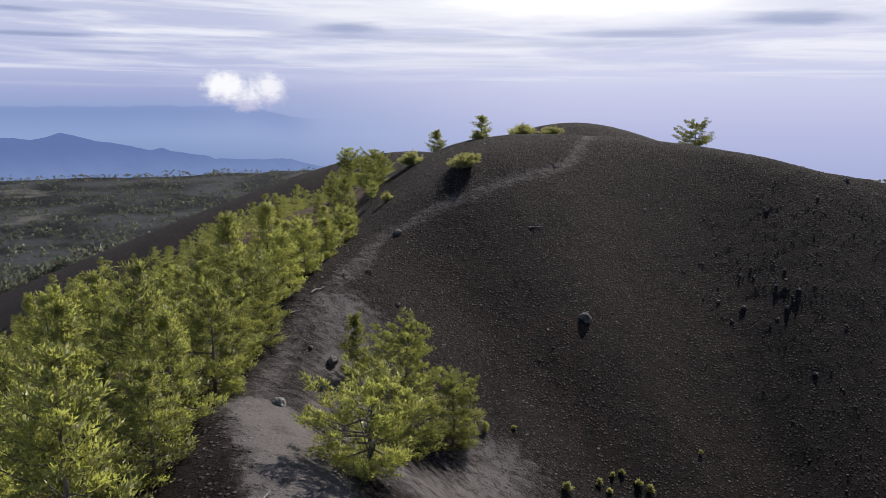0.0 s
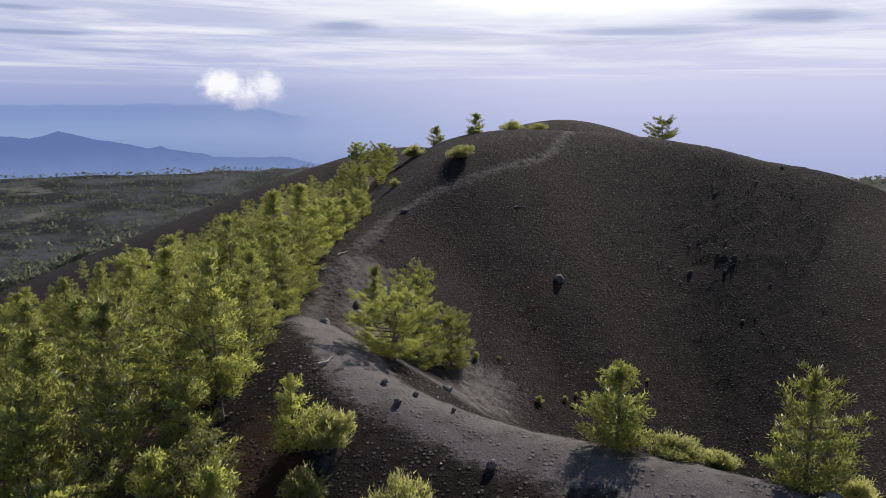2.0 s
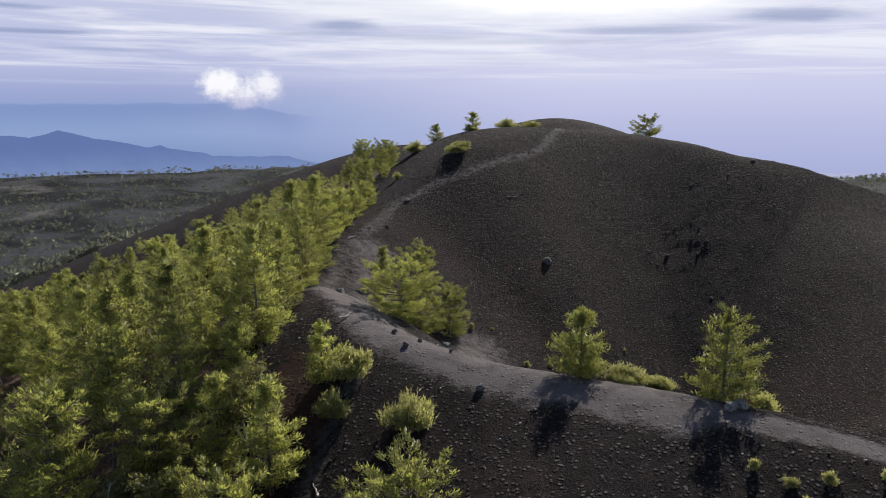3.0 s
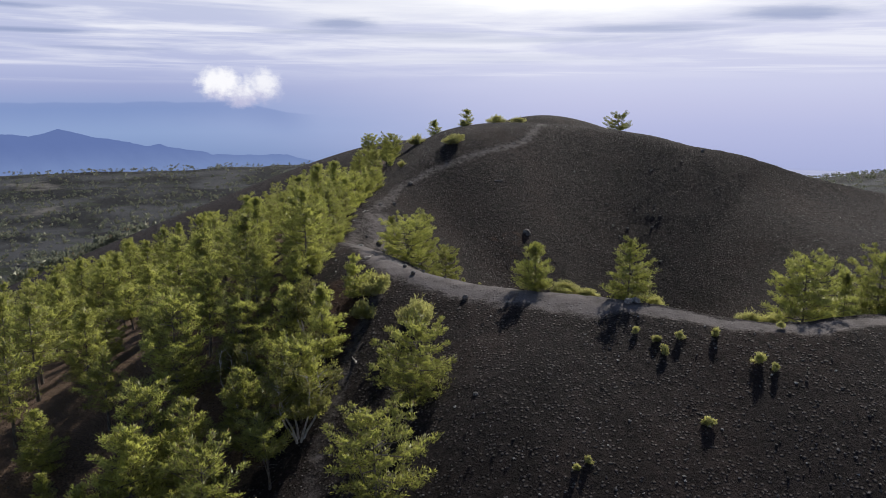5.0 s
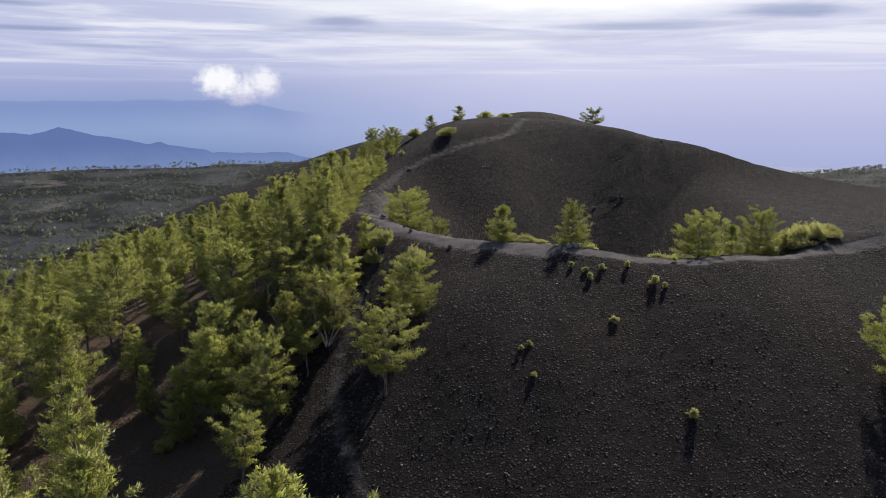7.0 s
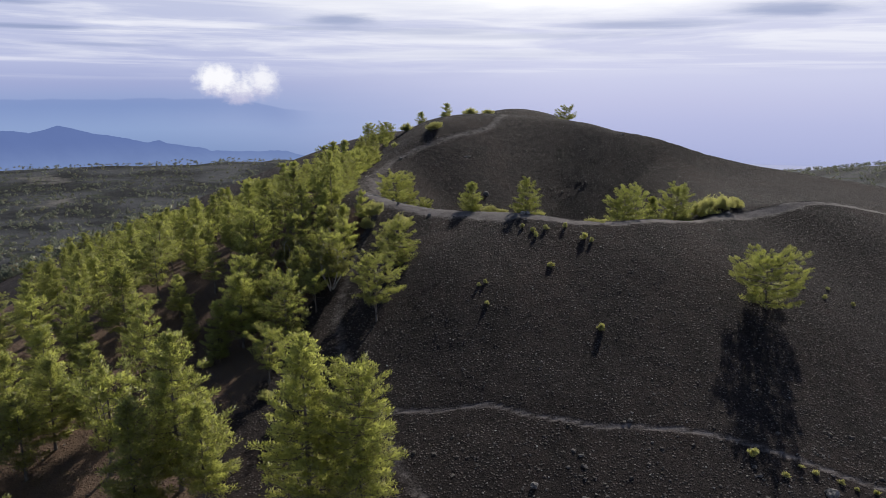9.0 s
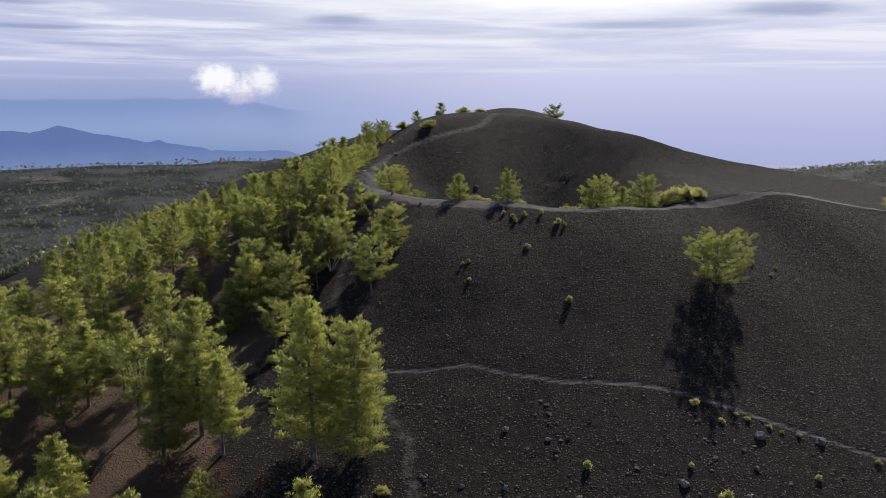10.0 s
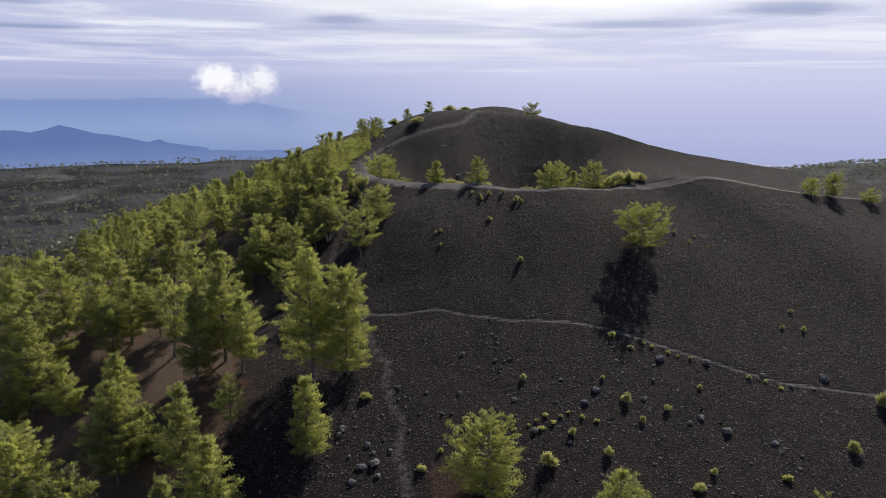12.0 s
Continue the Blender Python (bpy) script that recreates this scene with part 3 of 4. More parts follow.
def put(thing, x, y, turn=0.0, scale=1.0, wide=None, sink=0.0):
    """Stands a thing on the ground."""
    thing.matrix_basis = stand(x, y, turn, scale, wide, sink)
    return thing


def copy_at(thing, x, y, turn=0.0, scale=1.0, wide=None, sink=0.0):
    m = stand(x, y, turn, scale, wide, sink)
    c = copy_thing(thing, m)
    c.matrix_basis = m
    return c


def bush_meshes(seed, R=1.0, H=.9, stems=26, blades=9, leaf=.16, width=.05, mat=None, bark=None, fill=1.0):
    """A broom bush: a fan of bare stems from one foot, leafy at the outside."""
    rng = np.random.default_rng(seed)
    wood = Wood()
    P, D = [], []
    for i in range(stems):
        a, tilt = rng.uniform(0, 6.283), rng.uniform(.05, 1.15)
        L = rng.uniform(.75, 1.1)
        d = np.array([math.cos(a) * math.sin(tilt) * R, math.sin(a) * math.sin(tilt) * R, math.cos(tilt) * H]) * L
        s = np.linspace(0, 1, 5)
        pts = np.outer(s, d) + np.outer(np.sin(s * 3.14) * .12 * H, (0, 0, 1)) + rng.normal(0, .02, (5, 3)) * s[:, None]
        wood.stem(pts, .022 * (1 - .75 * s) * max(R, .5), 4)
        m = int(24 * fill)
        q = rng.uniform(.18, 1.05, m) ** .7
        c = np.stack([np.interp(q, s, pts[:, j]) for j in range(3)], 1) + rng.normal(0, .10 * R, (m, 3))
        c[:, 2] = np.maximum(c[:, 2], .04)
        P.append(c)
        D.append(unit(d + rng.normal(0, .35, (m, 3)) + (0, 0, .3)))
    P, D = np.concatenate(P), np.concatenate(D)
    v, f, nor = plumes(rng, P, D, np.full(len(P), leaf * .9), P * np.array([.5, .5, .4]), blades, leaf, width)
    return wood.mesh("stems", bark or PALE_BARK), mesh_of("foliage", v, f, mat or BROOM, True, nor)


def bush(name, meshes, label, group="", category="bush"):
    ob = new(name)
    ob.empty_display_size = .2
    part("stems", meshes[0], ob)
    part("foliage", meshes[1], ob)
    return tagged(ob, label, category, group)


def birch_meshes(seed, H=5.0, W=4.0, stems=4):
    """Several pale crooked stems with a thin olive crown."""
    rng = np.random.default_rng(seed)
    wood, P, D = Wood(), [], []
    for i in range(stems):
        a = 6.283 * i / stems + rng.normal(0, .3)
        s = np.linspace(0, 1, 8)
        out = np.array([math.cos(a), math.sin(a), 0])
        top = out * W * .30 * rng.uniform(.5, 1.1) + np.array([0, 0, H * rng.uniform(.75, 1.0)])
        pts = np.outer(s, top) + np.outer(np.sin(s * 3.1) * .16 * W, out) + rng.normal(0, .05, (8, 3)) * s[:, None]
        pts[0] = out * .12 + (0, 0, -.2)
        wood.stem(pts, .085 * (1 - .85 * s), 6)
        for j in range(11):
            q = rng.uniform(.38, 1)
            o = np.array([np.interp(q, s, pts[:, c]) for c in range(3)])
            b = rng.uniform(0, 6.28)
            d = np.array([math.cos(b), math.sin(b), rng.uniform(.2, .9)]) * W * .26 * rng.uniform(.5, 1.1)
            t = np.linspace(0, 1, 4)
            tw = o + np.outer(t, d) + rng.normal(0, .05, (4, 3))
            wood.stem(tw, .03 * (1 - .8 * t), 4)
            m = 30
            u = rng.uniform(.35, 1.1, m)
            P.append(np.stack([np.interp(u, t, tw[:, c]) for c in range(3)], 1) + rng.normal(0, .17, (m, 3)))
            D.append(unit(d + rng.normal(0, .6, (m, 3))))
    P, D = np.concatenate(P), np.concatenate(D)
    v, f, nor = plumes(rng, P, D, np.full(len(P), .15), P * np.array([.6, .6, .8]), 6, .15, .085)
    return wood.mesh("trunk", PALE_BARK), mesh_of("crown", v, f, BIRCH, True, nor)


# trees of the wood: eight kinds, each grown once
# five carry the darkened needles, for the shade within the stand
PINE_KINDS = [pine_meshes(20 + i, H=7.0, W=w, bare=b, shape=s, limbs=l, fine=.90, blades=58, mat=mt) for i, (w, b, s, l, mt) in enumerate((
    (4.4, .22, "cone", 5, NEEDLES_DARK), (4.0, .26, "cone", 5, NEEDLES_DARK), (4.8, .18, "cone", 5, NEEDLES), (4.4, .32, "cone", 5, NEEDLES_DARK),
    (3.8, .08, "cone", 6, NEEDLES), (4.6, .18, "round", 5, NEEDLES_DARK), (4.8, .30, "flat", 5, NEEDLES), (3.9, .20, "cone", 4, NEEDLES_DARK)))]
WORD = ("slender young pine with upswept green needles", "dense dark green pine with a conical crown", "broad young pine with bright yellow-green needles", "conical pine with a bare lower trunk",
        "narrow pine clothed in needles to the ground", "round dark pine with open limbs", "flat-topped pine on a bare grey trunk", "thin pine with sparse needles")


def forest_spots():
    """Scattered stand west of the path, thinner down the slope."""
    rng = np.random.default_rng(12)
    spots = []
    for k in range(24000):
        x, y = rng.uniform(-84, -6), rng.uniform(-62, 150)
        gap = (3.6 if y > 14 else 4.5 if y > 1 else 6.4 if y > -11 else 10.5) * rng.uniform(.85, 1.25) + (2.0 * max(0, min(1, (y - 72) / 20)) if x > -22 else 0)
        if x < -60:
            gap *= 1.3
        if x > edge_x(y) - .6 or (x < -70 and y < -20):
            continue
        if math.hypot(x + 10.5, y - .5) < 4.2:
            continue
        # bare cinder strips running down through the wood
        if math.sin(.16 * (y - .35 * x) + 1.0) > .72 and y < -6 and rng.random() < .8:
            continue
        # a bare strip further down, open towards the lower flank
        k = min(1, max(0, ((x + 44) * -28 + (y - 12) * 30) / 1684))
        if math.hypot(x + 44 + 28 * k, y - 12 - 30 * k) < 5.5 or math.hypot(x + 75, (y - 42) * .8) < 13:
            continue
        if any((x - a) ** 2 + (y - b) ** 2 < gap * gap for a, b in spots) or any(math.hypot(x - a, y - b) < (2.2 if y > -8 else 4.6) for a, b, *_ in OWN):
            continue
        spots.append((x, y))
    return spots


# trees that stand out: x, y, height, width, kind of crown, bare share, lean
OWN = [
    (-2.8, 26.2, 3.9, 5.2, "flat", .06, .05), (-5.3, 42.5, 4.0, 2.2, "cone", .0, 0), (-1.8, 37.3, 7.0, 4.8, "round", .0, .03), (.6, 40.5, 4.2, 3.6, "round", .0, .10),
    (6.9, 14.0, 3.6, 2.8, "cone", .03, 0), (12.9, 11.0, 4.5, 4.2, "cone", .05, 0), (23.7, 8.3, 4.5, 5.2, "round", .0, 0), (27.3, 9.8, 3.6, 2.4, "cone", .0, 0), (30.4, 11.4, 5.0, 4.8, "round", .0, 0),
    (-1.6, 3.6, 4.6, 5.2, "round", .02, .06), (-3.2, -4.6, 6.4, 5.6, "flat", .30, -.03), (-10.0, 1.5, 4.4, 3.4, "flat", .50, -.10), (-7.9, 9.8, 5.4, 3.4, "cone", .12, 0), (-6.4, 15.7, 3.3, 2.3, "cone", .06, 0),
    (32.7, -8.4, 4.8, 7.4, "round", .12, .04), (-6.0, -27.2, 13.6, 7.0, "cone", .12, 0), (-2.6, -26.8, 11.2, 6.2, "round", .08, 0), (-13.6, -26.2, 8.4, 4.6, "cone", .24, 0),
    (-18.3, -26.5, 9.6, 5.4, "cone", .14, 0), (-4.9, -38.1, 7.6, 4.4, "cone", .08, 0)]
OWN_MORE = [
    (-10.4, 24.5, 4.4, 3.6, "cone", .03, 0), (-11.2, 28.6, 5.0, 4.4, "cone", .03, 0), (-10.8, 33, 5.4, 4.6, "cone", .03, 0), (-11.2, 37.5, 5.4, 4.2, "cone", .04, 0), (-11.7, 42, 5.4, 4.4, "round", .03, 0), (-12.0, 46.5, 5.0, 4.2, "cone", .03, 0), (-11.4, 51, 4.6, 3.8, "cone", .03, 0), (-10.7, 56, 4.0, 3.4, "round", .03, 0), (-9.8, 61, 3.4, 3.2, "cone", .02, 0), (-9.4, 66.5, 3.0, 3.0, "round", .02, 0),
    (-8.8, 5.6, 5.4, 4.0, "round", .14, .03), (-10.6, 11.2, 5.2, 3.2, "cone", .10, 0), (-12.2, 4.4, 6.0, 4.2, "cone", .16, 0), (-10.9, 15.8, 4.6, 3.4, "cone", .08, 0), (-11.2, 21.5, 5.0, 3.8, "cone", .06, 0),
    (11.0, -43.2, 6.4, 6.6, "round", .04, 0), (21.3, -47.0, 4.6, 5.0, "cone", .04, 0), (37.0, -49.6, 4.2, 5.2, "round", .04, 0), (-30.6, -18.1, 7.6, 4.9, "cone", .22, 0), (-22.2, -38.0, 9.8, 7.2, "cone", .18, 0),
    (31.4, 92.5, 3.0, 4.6, "round", .10, .04), (-.7, 98, 2.7, 3.0, "cone", .04, 0), (4.9, 96, 2.7, 3.0, "cone", .04, 0), (72.6, 21.7, 3.9, 3.2, "round", .10, 0), (68.6, 20.8, 2.2, 3.0, "round", .05, 0), (80.2, 23.8, 1.9, 3.2, "round", .05, 0),
    (-13.5, 104, 6.2, 3.8, "round", .2, 0), (-8.2, 88, 4.2, 4.4, "round", .1, 0)]
# stand of taller trees on the lower flank, with bare cinder between
OWN_WOOD = [(-15.6, -39.1, 8.4, 5.0, "cone", .10, 0), (-11.8, -45.4, 9.2, 6.9, "cone", .10, 0), (-30.3, -40.0, 9.8, 8.2, "round", .08, 0), (-20.4, -35.7, 4.6, 3.7, "cone", .10, 0), (-36.4, -25.5, 10.8, 7.4, "cone", .12, 0), (-38.9, -26.8, 6.0, 4.5, "cone", .10, 0),
            (-24.9, -30.3, 7.0, 4.4, "cone", .10, 0), (-31.7, -27.6, 6.0, 4.5, "cone", .10, 0), (-26.1, -25.8, 3.2, 2.9, "cone", .06, 0), (-16.2, -23.1, 12.2, 7.1, "cone", .16, 0), (-29.8, -14.8, 8.2, 5.4, "cone", .16, 0), (-33.9, -13.9, 8.8, 5.5, "cone", .18, 0),
            (-39.1, -11.8, 9.4, 5.7, "cone", .16, 0), (-26.7, -13.7, 8.2, 4.8, "cone", .18, 0), (-30.0, 1.2, 8.6, 6.2, "cone", .16, 0), (-17.4, 0, 8.0, 5.5, "cone", .20, 0), (-42.2, -16.6, 7.3, 6.0, "round", .10, 0), (-50.7, -2.4, 7.1, 5.2, "cone", .12, 0)]
OWN = OWN + OWN_MORE + OWN_WOOD


def build_own_trees():
    words = {"flat": "spreading pine with a flat open crown on black cinder", "cone": "conical young pine with fresh green needles on black cinder", "round": "bushy round pine with yellow-green needles by the path"}
    for i, (x, y, H, W, shape, bare, lean) in enumerate(OWN):
        big, near = H > 6.5, -13 < x < 2 and 20 < y < 48
        # summit, rim and lip pines get the darkened needles: darker green plus painted shade
        m = pine_meshes(100 + i, H, W, bare, shape, limbs=8 if W > 7 else 7, lean=lean, fine=.66 if near else .80 if not big else .98, blades=56, mat=NEEDLES_DARK if y > 85 or near and (x < -8 or y > 30) or x > 5 and 6 < y < 30 else NEEDLES)
        put(tree("pine_tree", m, words[shape]), x, y, 37 * i)


def build_forest():
    rng = np.random.default_rng(5)
    spots = sorted(forest_spots(), key=lambda s: abs(s[0] + 12) * 1.1 + max(0, s[1] - 50) * .9)
    first = {}
    rest = []
    for i, (x, y) in enumerate(spots):
        k = int(rng.integers(len(PINE_KINDS)))
        s = rng.uniform(.58, 1.18) * (1.0 if y > -6 else 1.30) * (1 - .42 * np.clip((y - 52) / 28, 0, 1))
        wide, turn = s * rng.uniform(.88, 1.15), rng.uniform(0, 360)
        if i >= 230:
            rest.append((x, y, s, turn))
        elif k not in first:
            first[k] = put(tree("pine_tree", PINE_KINDS[k], WORD[k], group="pines of the wood"), x, y, turn, s, wide)
        else:
            copy_at(first[k], x, y, turn, s, wide)
    V, NV, F, n = [], [], [], 0
    slim = [pine_meshes(60 + i, H=7.0, W=w, bare=.16, shape=s, limbs=4, step=.8, fine=1.45, blades=30) for i, (w, s) in enumerate(((4.4, "cone"), (4.6, "round"), (4.0, "cone"), (4.8, "cone")))]
    raw = []
    for t, c in slim:
        co = np.empty(len(c.vertices) * 3, np.float32)
        c.vertices.foreach_get("co", co)
        co = co.reshape(-1, 3)
        fc = np.empty(len(c.polygons) * 3, np.int32)
        c.polygons.foreach_get("vertices", fc)
        nr = np.empty(len(c.loops) * 3, np.float32)
        c.corner_normals.foreach_get("vector", nr)
        raw.append((co, nr.reshape(-1, 3), fc.reshape(-1, 3)))
    for i, (x, y, s, turn) in enumerate(rest):
        a = radians(turn)
        spin = np.array([[math.cos(a), math.sin(a), 0], [-math.sin(a), math.cos(a), 0], [0, 0, 1]])
        v = raw[i % 4][0] * s @ spin
        NV.append(raw[i % 4][1] @ spin)
        F.append(raw[i % 4][2] + n)
        n += len(v)
        V.append(v + (x, y, ground_z(x, y)))
    V = np.concatenate(V)
    ob = new("far_wood", mesh_of("far_wood", V, np.concatenate(F), NEEDLES, True, np.concatenate(NV)))
    tagged(ob, "green pines further down the wooded flank", "trees", kind="stuff")


def far_scrub():
    """Low trees and scrub scattered over the lava plain and the far hill."""
    rng = np.random.default_rng(21)
    pts = []
    while len(pts) < 9000:
        a, r = radians(rng.uniform(-50, 2)), 230 * (1200 / 230) ** rng.random()
        x, y = r * math.sin(a), r * math.cos(a)
        if lumps(np.array(x), np.array(y), .008, .02) * .5 + rng.random() * 1.3 > .62:
            pts.append((x, y, rng.uniform(1.6, 4.6)))
    for k in range(1800):
        x, y = rng.uniform(180, 800), rng.uniform(420, 1000)
        pts.append((x, y, rng.uniform(3, 5.5)))
    P = np.array(pts)
    z = height(P[:, 0], P[:, 1])
    keep = (z < -25) & ((P[:, 0] < 100) | (z > -100))
    P, z = P[keep], z[keep]
    V, NV = [], []
    for lo, hi in ((0, 2.4), (2.4, 3.4), (3.4, 9)):
        k = (P[:, 2] > lo) & (P[:, 2] <= hi)
        size = P[k, 2]
        c = np.stack([P[k, 0], P[k, 1], z[k] + size * .42], 1)
        c = np.concatenate([c, c + rng.normal(0, .28, c.shape) * size[:, None]])
        v, _, nor = plumes(rng, c, np.repeat([[0, 0, .5]], len(c), 0), np.tile(size, 2) * rng.uniform(.26, .44, len(c)), c - np.array([0, 0, 1.0]), 12, .34 * size.mean(), .26 * size.mean())
        V.append(v), NV.append(nor)
    v = np.concatenate(V)
    # leaf colours paled and greyed to stand for distance haze
    m = leaf_material("hazed_scrub_leaves", (.13, .145, .11), (.22, .235, .175), (.26, .28, .20))
    ob = new("far_scrub", mesh_of("far_scrub", v, np.arange(len(v)).reshape(-1, 3), m, True, np.concatenate(NV)))
    tagged(ob, "green scrub and low trees on the lava plain, greyed for haze", "scrub", kind="stuff")


build_own_trees()
build_forest()
far_scrub()

# ---- bushes, cushions, rocks, dead wood ----
# broom bushes: x, y, radius, height
BUSHES = [(-1.5, 11.3, 1.5, 1.75), (-4.8, 15.4, 1.5, 1.6), (-5.6, 13.2, 1.0, 1.2), (8.9, 13.3, 1.3, 1.0), (10.4, 12.6, 1.0, .75), (14.6, 10.6, 1.0, 1.0), (19.8, 7.4, 1.1, 1.1), (21.2, 7.2, 1.0, .9),
          (25.6, 9.2, 1.2, 1.2), (28.4, 10.2, 1.3, 1.4), (31.2, 11.2, 1.6, 1.8), (33.6, 11.8, 1.8, 1.7), (36.2, 12.9, 1.7, 1.5), (38.2, 13.6, 1.2, 1.2), (27.4, 11.4, 1.8, 1.8), (34.8, 12.6, 1.6, 1.6),
          (2.3, 75.2, 2.2, 1.5), (-3.9, 90, 1.8, 1.5), (-5.8, 75.2, .8, 1.0), (-9.2, 74.6, .8, .9), (10.4, 97, 2.0, 1.3), (14.4, 98, 1.8, 1.1), (4.6, 95, 1.4, .9)]
# small cushions and seedlings on the cinder: x, y, size
PLANTS = [(11.9, 5.0, .45), (13.1, 2.9, .62), (12.9, 4.0, .5), (14.2, 3.8, .55), (16.2, 3.6, .6), (20.2, 3.9, .45), (17.8, 1.0, .68), (18.4, .3, .5), (13.9, -2.4, .62), (7.3, -4.1, .42), (6.7, -4.4, .4), (7.3, -6.9, .42), (17.1, -11.3, .7),
          (7.1, -38.6, .5), (9.5, -35.2, .75), (15.4, -29.9, .65), (16.5, -40.7, 1.35), (19.1, -37.3, .7), (21.9, -39.9, .85), (25.0, -33.0, .95), (28.8, -33.9, .7), (26.0, -35.5, .6), (44.9, -37.8, 1.1), (25.7, -23.6, .7)]
PLANTS_MORE = [(51.3, -31.1, 1.5), (48.8, -19.0, .6), (48.9, -15.5, .5), (46.4, -18.9, .5), (2.7, 43.3, .95), (4.6, 44.7, .5), (7.5, 40.9, .9), (11.0, 44.1, .6), (11.7, 44.5, .6), (17.7, 46.9, .5), (9.9, 42.9, .8), (12.7, 43.9, .8), (13.3, 43.5, .8), (10.5, 42.6, .6), (35.2, -2.8, .5), (38.5, -3.2, .5),
               (40.1, -4.6, .45), (41.4, -2.6, .4), (43.0, -4.4, .4), (1.6, 43.5, .6), (33.0, -30.5, .5), (23.4, -30.0, .45), (30.6, -41.5, .6), (55, -26, .9)]
# yellowing tufts along the trail: x, y
TUFTS = [(28.9, -24.4), (29.7, -24.9), (31.3, -25.4), (32.2, -25.9), (27.4, -25.3), (33.4, -26.2), (16.0, -35.6), (17.0, -35.0), (17.6, -36.0), (18.4, -35.2), (19.2, -34.6), (20.4, -35.3), (21.6, -35.8), (15.2, -36.2), (16.4, -36.6), (40.4, -28.8), (41.6, -29.6), (38.8, -28.4)]
CUSHIONS = [(-.4, -30.8, .75), (5.4, -40.5, .6), (37.0, -41.8, .6), (28.9, -43.3, .7), (-20.5, -2.5, 1.1), (-12.5, -12.0, .9), (-17.0, -14.0, .8)]
# lava rocks: x, y, size
ROCKS = [(30.0, -26.6, 1.1), (35.0, -26.7, 1.0), (40.5, -27.8, .8), (47.1, -27.2, 1.25), (42.9, -29.2, .7), (33.7, -36.2, 1.15), (31.8, -34.6, .85), (30.5, -35.4, .6), (37.7, -37.4, .7), (26.9, -32.6, .6), (22.4, -31.6, .9), (21.0, -33.3, .8), (15.7, -36.8, .8),
         (18.7, -38.3, .55), (9.0, -31.2, .65), (5.7, -30.7, .5), (9.5, -25.5, .65), (12.8, -27.0, .55), (7.3, -33.8, .45), (28.5, -29.8, .6), (1.2, -39.3, 1.2), (-2.2, -35.0, .9), (8.2, -33.9, .4), (14.3, -32.7, .6), (11.5, 57.0, 1.3), (-7.7, 32.6, .75)]
ROCKS_MORE = [(.1, -39.6, .9), (2.5, -37.9, .6), (-2.4, -35.7, .7), (.4, -37, .8), (-1.9, -34.9, .5), (1.6, -40.8, .6), (-.6, -41.3, .8), (1.9, -36.4, .4), (-1.2, -38.2, .5), (-6.8, 43.0, 1.0), (-8.2, 43.7, .35), (.2, 27.2, .7), (-4.0, 64.4, .8), (-5.8, 56.8, .7), (11.7, 77.5, .4), (25.5, 60.4, .45), (28.2, 58.3, .45), (20.5, 74.2, .5), (1.8, 12.9, .55), (12.3, 8.5, .65), (12.9, 8.9, .7), (4.7, 11.2, .45), (6.0, 10.8, .4), (-2.1, 17.3, .5), (-2.8, 19.5, .45),
              (2.0, 1.9, .35), (36.2, 10.6, .8), (26.5, 64.0, .32), (24.0, 66.5, .3), (29.5, 62.0, .35), (38.6, 70.5, .6), (31.0, 70, .5), (-1.3, 18.4, .35), (0.4, 16.9, .3), (-3.4, 53.5, .5)]
LOGS = [(-9.9, 47.6, 1.2, 60), (-9.0, 51.5, 1.6, 75), (-7.6, 55.0, 1.2, 130), (-5.9, 21.4, 1.3, 60), (-5.8, 9.2, 1.1, 100), (8.5, 66.5, 1.3, 10)]


def rock_mesh(seed, mat, subdivisions=2):
    """A rough, broken lump of lava with flat breaks."""
    rng = np.random.default_rng(seed)
    bm = bmesh.new()
    bmesh.ops.create_icosphere(bm, subdivisions=subdivisions, radius=.5)
    cuts = [(unit(rng.normal(0, 1, 3)), rng.uniform(.24, .42)) for _ in range(9)]
    o = Vector(rng.uniform(0, 50, 3))
    for v in bm.verts:
        p = np.array(v.co) * np.array([1.15, .95, .78])
        for n, d in cuts:
            s = float(p @ n)
            if s > d:
                p = p - n * (s - d) * .85
        v.co = Vector(p) * (1 + .22 * noise.noise(Vector(p) * 4 + o) + .14 * noise.noise(Vector(p) * 9 + o))
    me = bpy.data.meshes.new("rock")
    bm.to_mesh(me)
    bm.free()
    me.materials.append(mat)
    return me


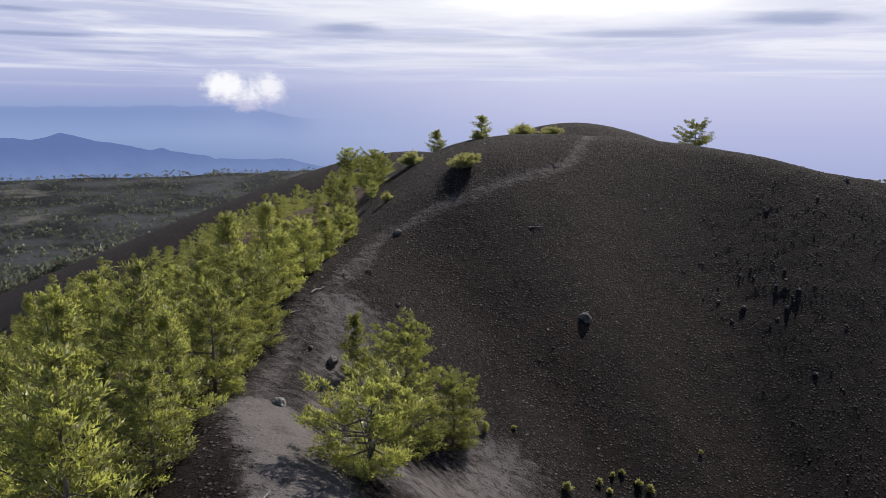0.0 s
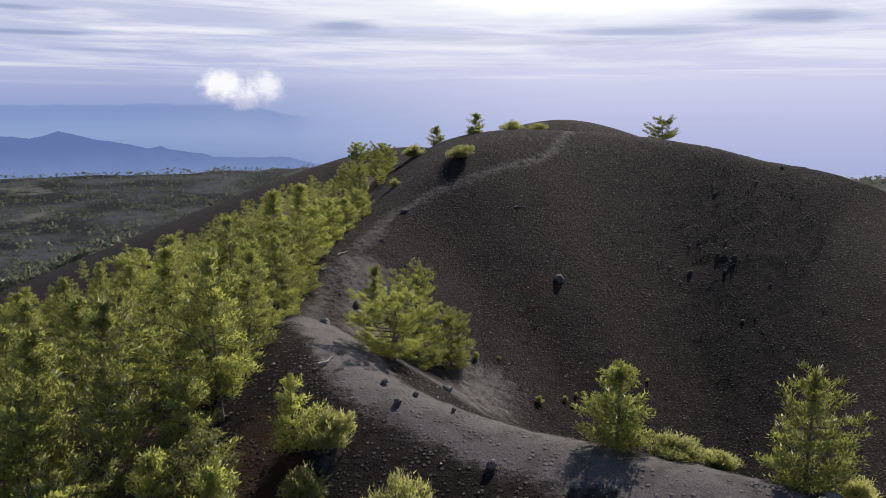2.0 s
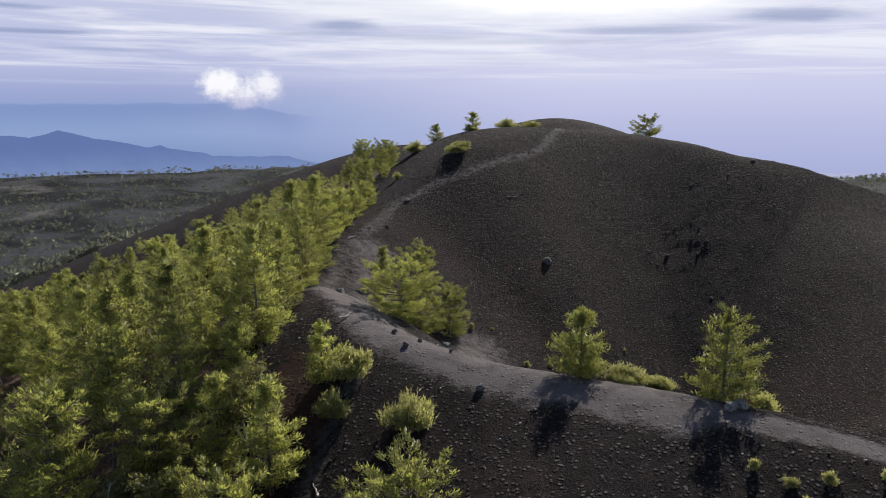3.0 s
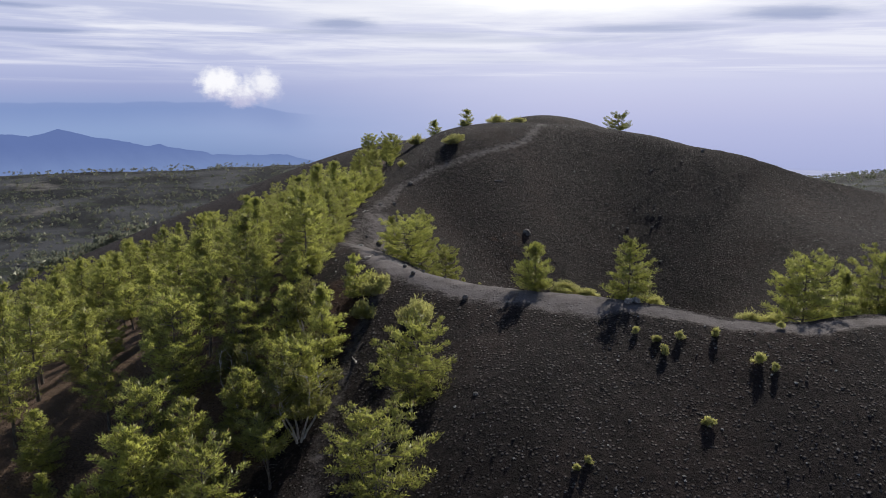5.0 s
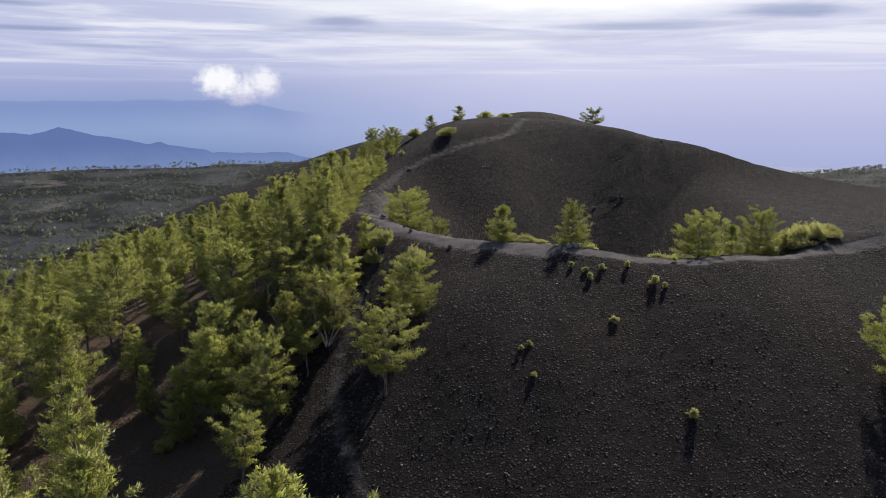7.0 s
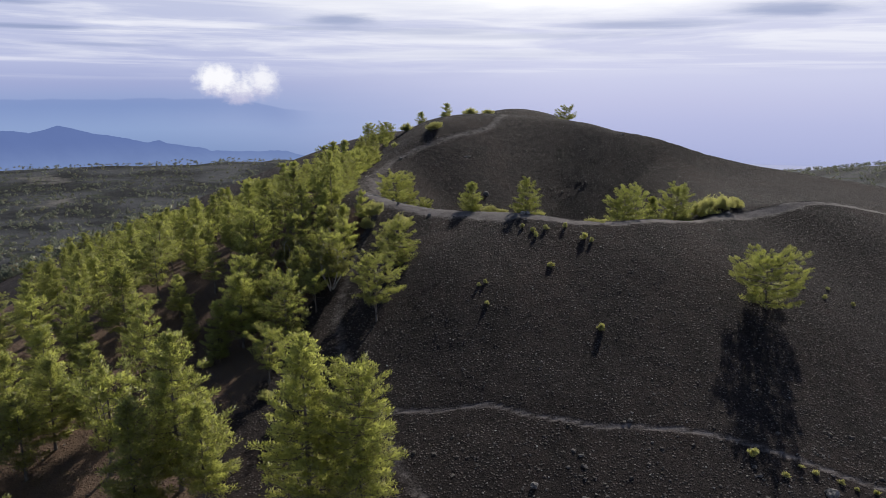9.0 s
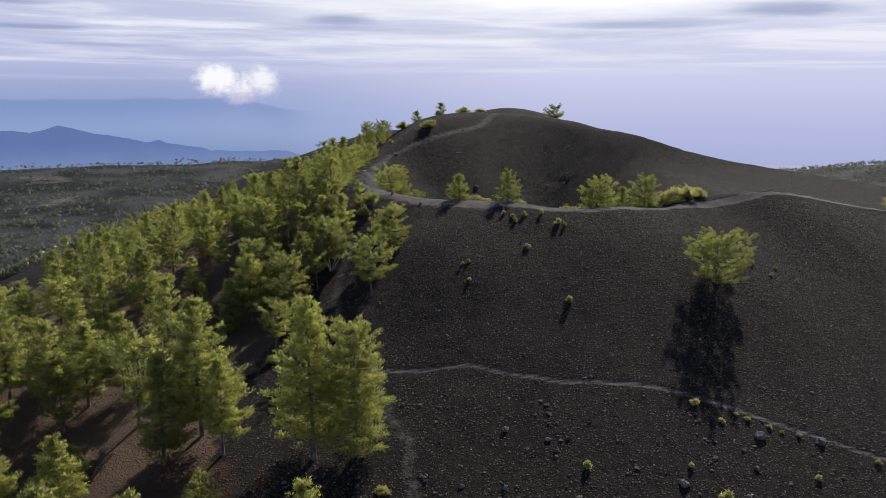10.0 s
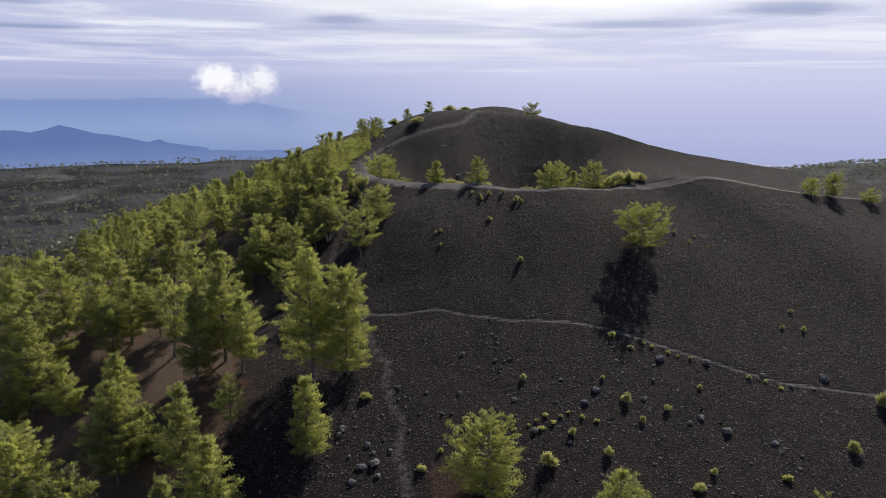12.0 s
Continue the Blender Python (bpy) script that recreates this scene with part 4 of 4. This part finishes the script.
def build_bushes():
    kinds = [bush_meshes(200 + i, 1.0, 1.0, stems=34, leaf=.12, width=.036, blades=7, mat=BROOM, fill=1.5) for i in range(3)]
    for i, (x, y, r, h) in enumerate(BUSHES):
        far = y > 70
        b = bush("broom_bush", kinds[i % 3], "olive-green broom bush on the summit cinder" if far else "yellow-green broom bush beside the crater path", "broom bushes")
        b.matrix_basis = pose(x, y, ground_z(x, y) - .20 * h, 0, 0, 71 * i) @ Matrix.Diagonal((r * .95, r * .95, h, 1))
    seedling = [bush_meshes(230 + i, .5, .62, stems=9, blades=6, leaf=.20, width=.06, mat=BROOM, bark=BARK, fill=.8) for i in range(3)]
    for i, (x, y, s) in enumerate(PLANTS + PLANTS_MORE):
        b = bush("pine_seedling", seedling[i % 3], "small bright green pine seedling on black cinder", "seedlings on the cinder", "seedling")
        b.matrix_basis = pose(x, y, ground_z(x, y) - .03, 0, 0, 53 * i) @ Matrix.Diagonal((s * (1.15 if y < 40 else .7), s * (1.15 if y < 40 else .7), s * (1.15 if y < 40 else .75), 1))
    tuft = [bush_meshes(240 + i, .42, .32, stems=8, blades=7, leaf=.15, width=.06, mat=BROOM, bark=DEAD, fill=.4) for i in range(2)]
    for i, (x, y) in enumerate(TUFTS):
        b = bush("yellow_tuft", tuft[i % 2], "low yellowish tuft growing by the trail", "tufts by the trail", "plant")
        b.matrix_basis = pose(x, y, ground_z(x, y) - .02, 0, 0, 80 * i) @ Matrix.Scale(.5 + .35 * (i * 37 % 10) / 10, 4)
    pad = bush_meshes(250, .62, .42, stems=40, blades=8, leaf=.10, width=.04, mat=BROOM, bark=DEAD, fill=1.0)
    for i, (x, y, s) in enumerate(CUSHIONS):
        b = bush("cushion_plant", pad, "dense yellow-green thorn cushion on the slope", "thorn cushions", "cushion plant")
        b.matrix_basis = pose(x, y, ground_z(x, y) - .03, 0, 0, 65 * i) @ Matrix.Scale(s * 1.4, 4)
    put(tree("birch_tree", birch_meshes(300, 5.2, 4.6, 5), "pale-barked birch with several crooked stems and thin olive leaves"), -8.7, 4.2, 20)
    put(tree("birch_tree", birch_meshes(301, 4.2, 3.4, 3), "small pale-barked birch with thin leaves at the wood's edge"), -9.6, 12.6, 120)
    put(tree("birch_tree", birch_meshes(302, 4.6, 3.6, 4), "pale grey birch with sparse yellowing leaves in the wood"), -13.5, 8.4, 220)


def build_rocks():
    kinds = [rock_mesh(400 + i, BOULDER, 3) for i in range(5)] + [rock_mesh(410 + i, PALE_STONE, 3) for i in range(2)]
    for i, (x, y, s) in enumerate(ROCKS + ROCKS_MORE):
        pale = (x, y) in ((-7.7, 32.6), (12.3, 8.5), (12.9, 8.9), (.2, 27.2))
        me = kinds[5 + i % 2] if pale else kinds[i % 5]
        ob = new("lava_rock", me)
        ob.matrix_basis = pose(x, y, ground_z(x, y) + s * .08, 17 * i % 40 - 20, 0, 49 * i) @ Matrix.Diagonal((s, s * .9, s * .85, 1))
        tagged(ob, "pale grey rough lava rock beside the footpath" if pale else "dark lava rock half sunk in the crater wall" if y > 50 else "dark rough lava rock lying on the cinder slope", "rock", "lava rocks")
    rng = np.random.default_rng(77)
    for i, (x, y, L, turn) in enumerate(LOGS):
        w = Wood()
        s = np.linspace(0, 1, 6)
        pts = np.stack([(s - .5) * L, np.sin(s * 4 + i) * .08 * L, .05 + .03 * np.sin(s * 7)], 1) + rng.normal(0, .02, (6, 3))
        w.stem(pts, .07 * (1 - .6 * s), 6)
        for k in (2, 4):
            t = np.linspace(0, 1, 3)
            w.stem(pts[k] + np.outer(t, (rng.uniform(-.1, .3), rng.choice((-1, 1)) * .3, .12)), .03 * (1 - .7 * t), 5)
        ob = new("dead_branch", w.mesh("dead_branch", DEAD))
        ob.matrix_basis = pose(x, y, ground_z(x, y), 0, 0, turn)
        tagged(ob, "bleached dead branch lying on the cinder", "branch", "dead branches")


def scatter(name, count, mat, label, area, lo, hi, seed, keep):
    """Countless small cinder lumps on the ground, one mesh."""
    rng = np.random.default_rng(seed)
    x, y = rng.uniform(area[0], area[1], count), rng.uniform(area[2], area[3], count)
    ok = keep(x, y, rng)
    x, y = x[ok], y[ok]
    n = len(x)
    s = lo * (hi / lo) ** (rng.random(n) ** 2.2)
    block = np.array([(1, 1, -.5), (-1, 1, -.5), (-1, -1, -.5), (1, -1, -.5), (.7, .7, .17), (-.7, .7, .17), (-.7, -.7, .17), (.7, -.7, .17)]) * .8
    tri = np.array([(4, 5, 6), (4, 6, 7), (0, 1, 5), (0, 5, 4), (1, 2, 6), (1, 6, 5), (2, 3, 7), (2, 7, 6), (3, 0, 4), (3, 4, 7)])
    a = rng.uniform(0, 6.283, n)
    v = block[None] * rng.uniform(.6, 1.2, (n, 8, 3)) + rng.normal(0, .14, (n, 8, 3))
    c, q = np.cos(a)[:, None], np.sin(a)[:, None]
    v = np.stack([v[..., 0] * c - v[..., 1] * q, v[..., 0] * q + v[..., 1] * c, v[..., 2]], -1) * (s / 2)[:, None, None]
    v += np.stack([x, y, height(x, y) + s * .08], 1)[:, None]
    f = (tri[None] + 8 * np.arange(n)[:, None, None]).reshape(-1, 3)
    return tagged(new(name, mesh_of(name, v.reshape(-1, 3), f, mat)), label, "stones", kind="stuff")


def open_ground(x, y, rng):
    return (x > edge_x(y) + 1) & (trodden(x, y) < .35)


def in_clusters(x, y, rng):
    return open_ground(x, y, rng) & (lumps(x, y, .16, .30) * .5 + rng.random(len(x)) * .9 > .50)


def build_stones():
    scatter("cinder_stones", 17000, STONE, "loose dark cinder lumps on the outer slope", (-8, 56, -50, 12), .08, .22, 31, open_ground)
    scatter("larger_cinders", 2400, STONE, "larger cinder lumps on the outer slope", (-8, 58, -50, -20), .20, .55, 36, in_clusters)
    scatter("cinder_stones", 18000, STONE, "loose dark cinder lumps in the crater", (-8, 62, 16, 90), .07, .20, 32, open_ground)
    scatter("crater_gravel", 7000, STONE_GREY, "paler lumps of lava on the crater wall", (-6, 56, 22, 88), .08, .24, 38, in_clusters)
    scatter("crater_outcrop", 300, STONE_GREY, "broken grey lava outcrop in the crater wall", (10, 44, 48, 80), .15, .50, 39, lambda x, y, r: np.exp(-((x - 27) / 7) ** 2 - ((y - 63) / 9) ** 2) > r.random(len(x)))
    scatter("pale_stones", 3600, PALE_STONE, "scattered paler lava stones", (-12, 60, -50, 90), .07, .24, 33, open_ground)
    scatter("wood_stones", 2500, STONE, "cinder lumps between the pines", (-45, -9, -50, 20), .08, .34, 34, lambda x, y, r: x < edge_x(y))
    scatter("pale_stones", 9000, STONE_GREY, "grey lava gravel on the lower flank", (-6, 60, -50, -4), .08, .26, 37, in_clusters)
    scatter("path_stones", 1500, STONE, "small stones on the footpath", (-11, 50, -48, 90), .05, .16, 35, lambda x, y, r: trodden(x, y) > .5)


build_bushes()
build_rocks()
build_stones()
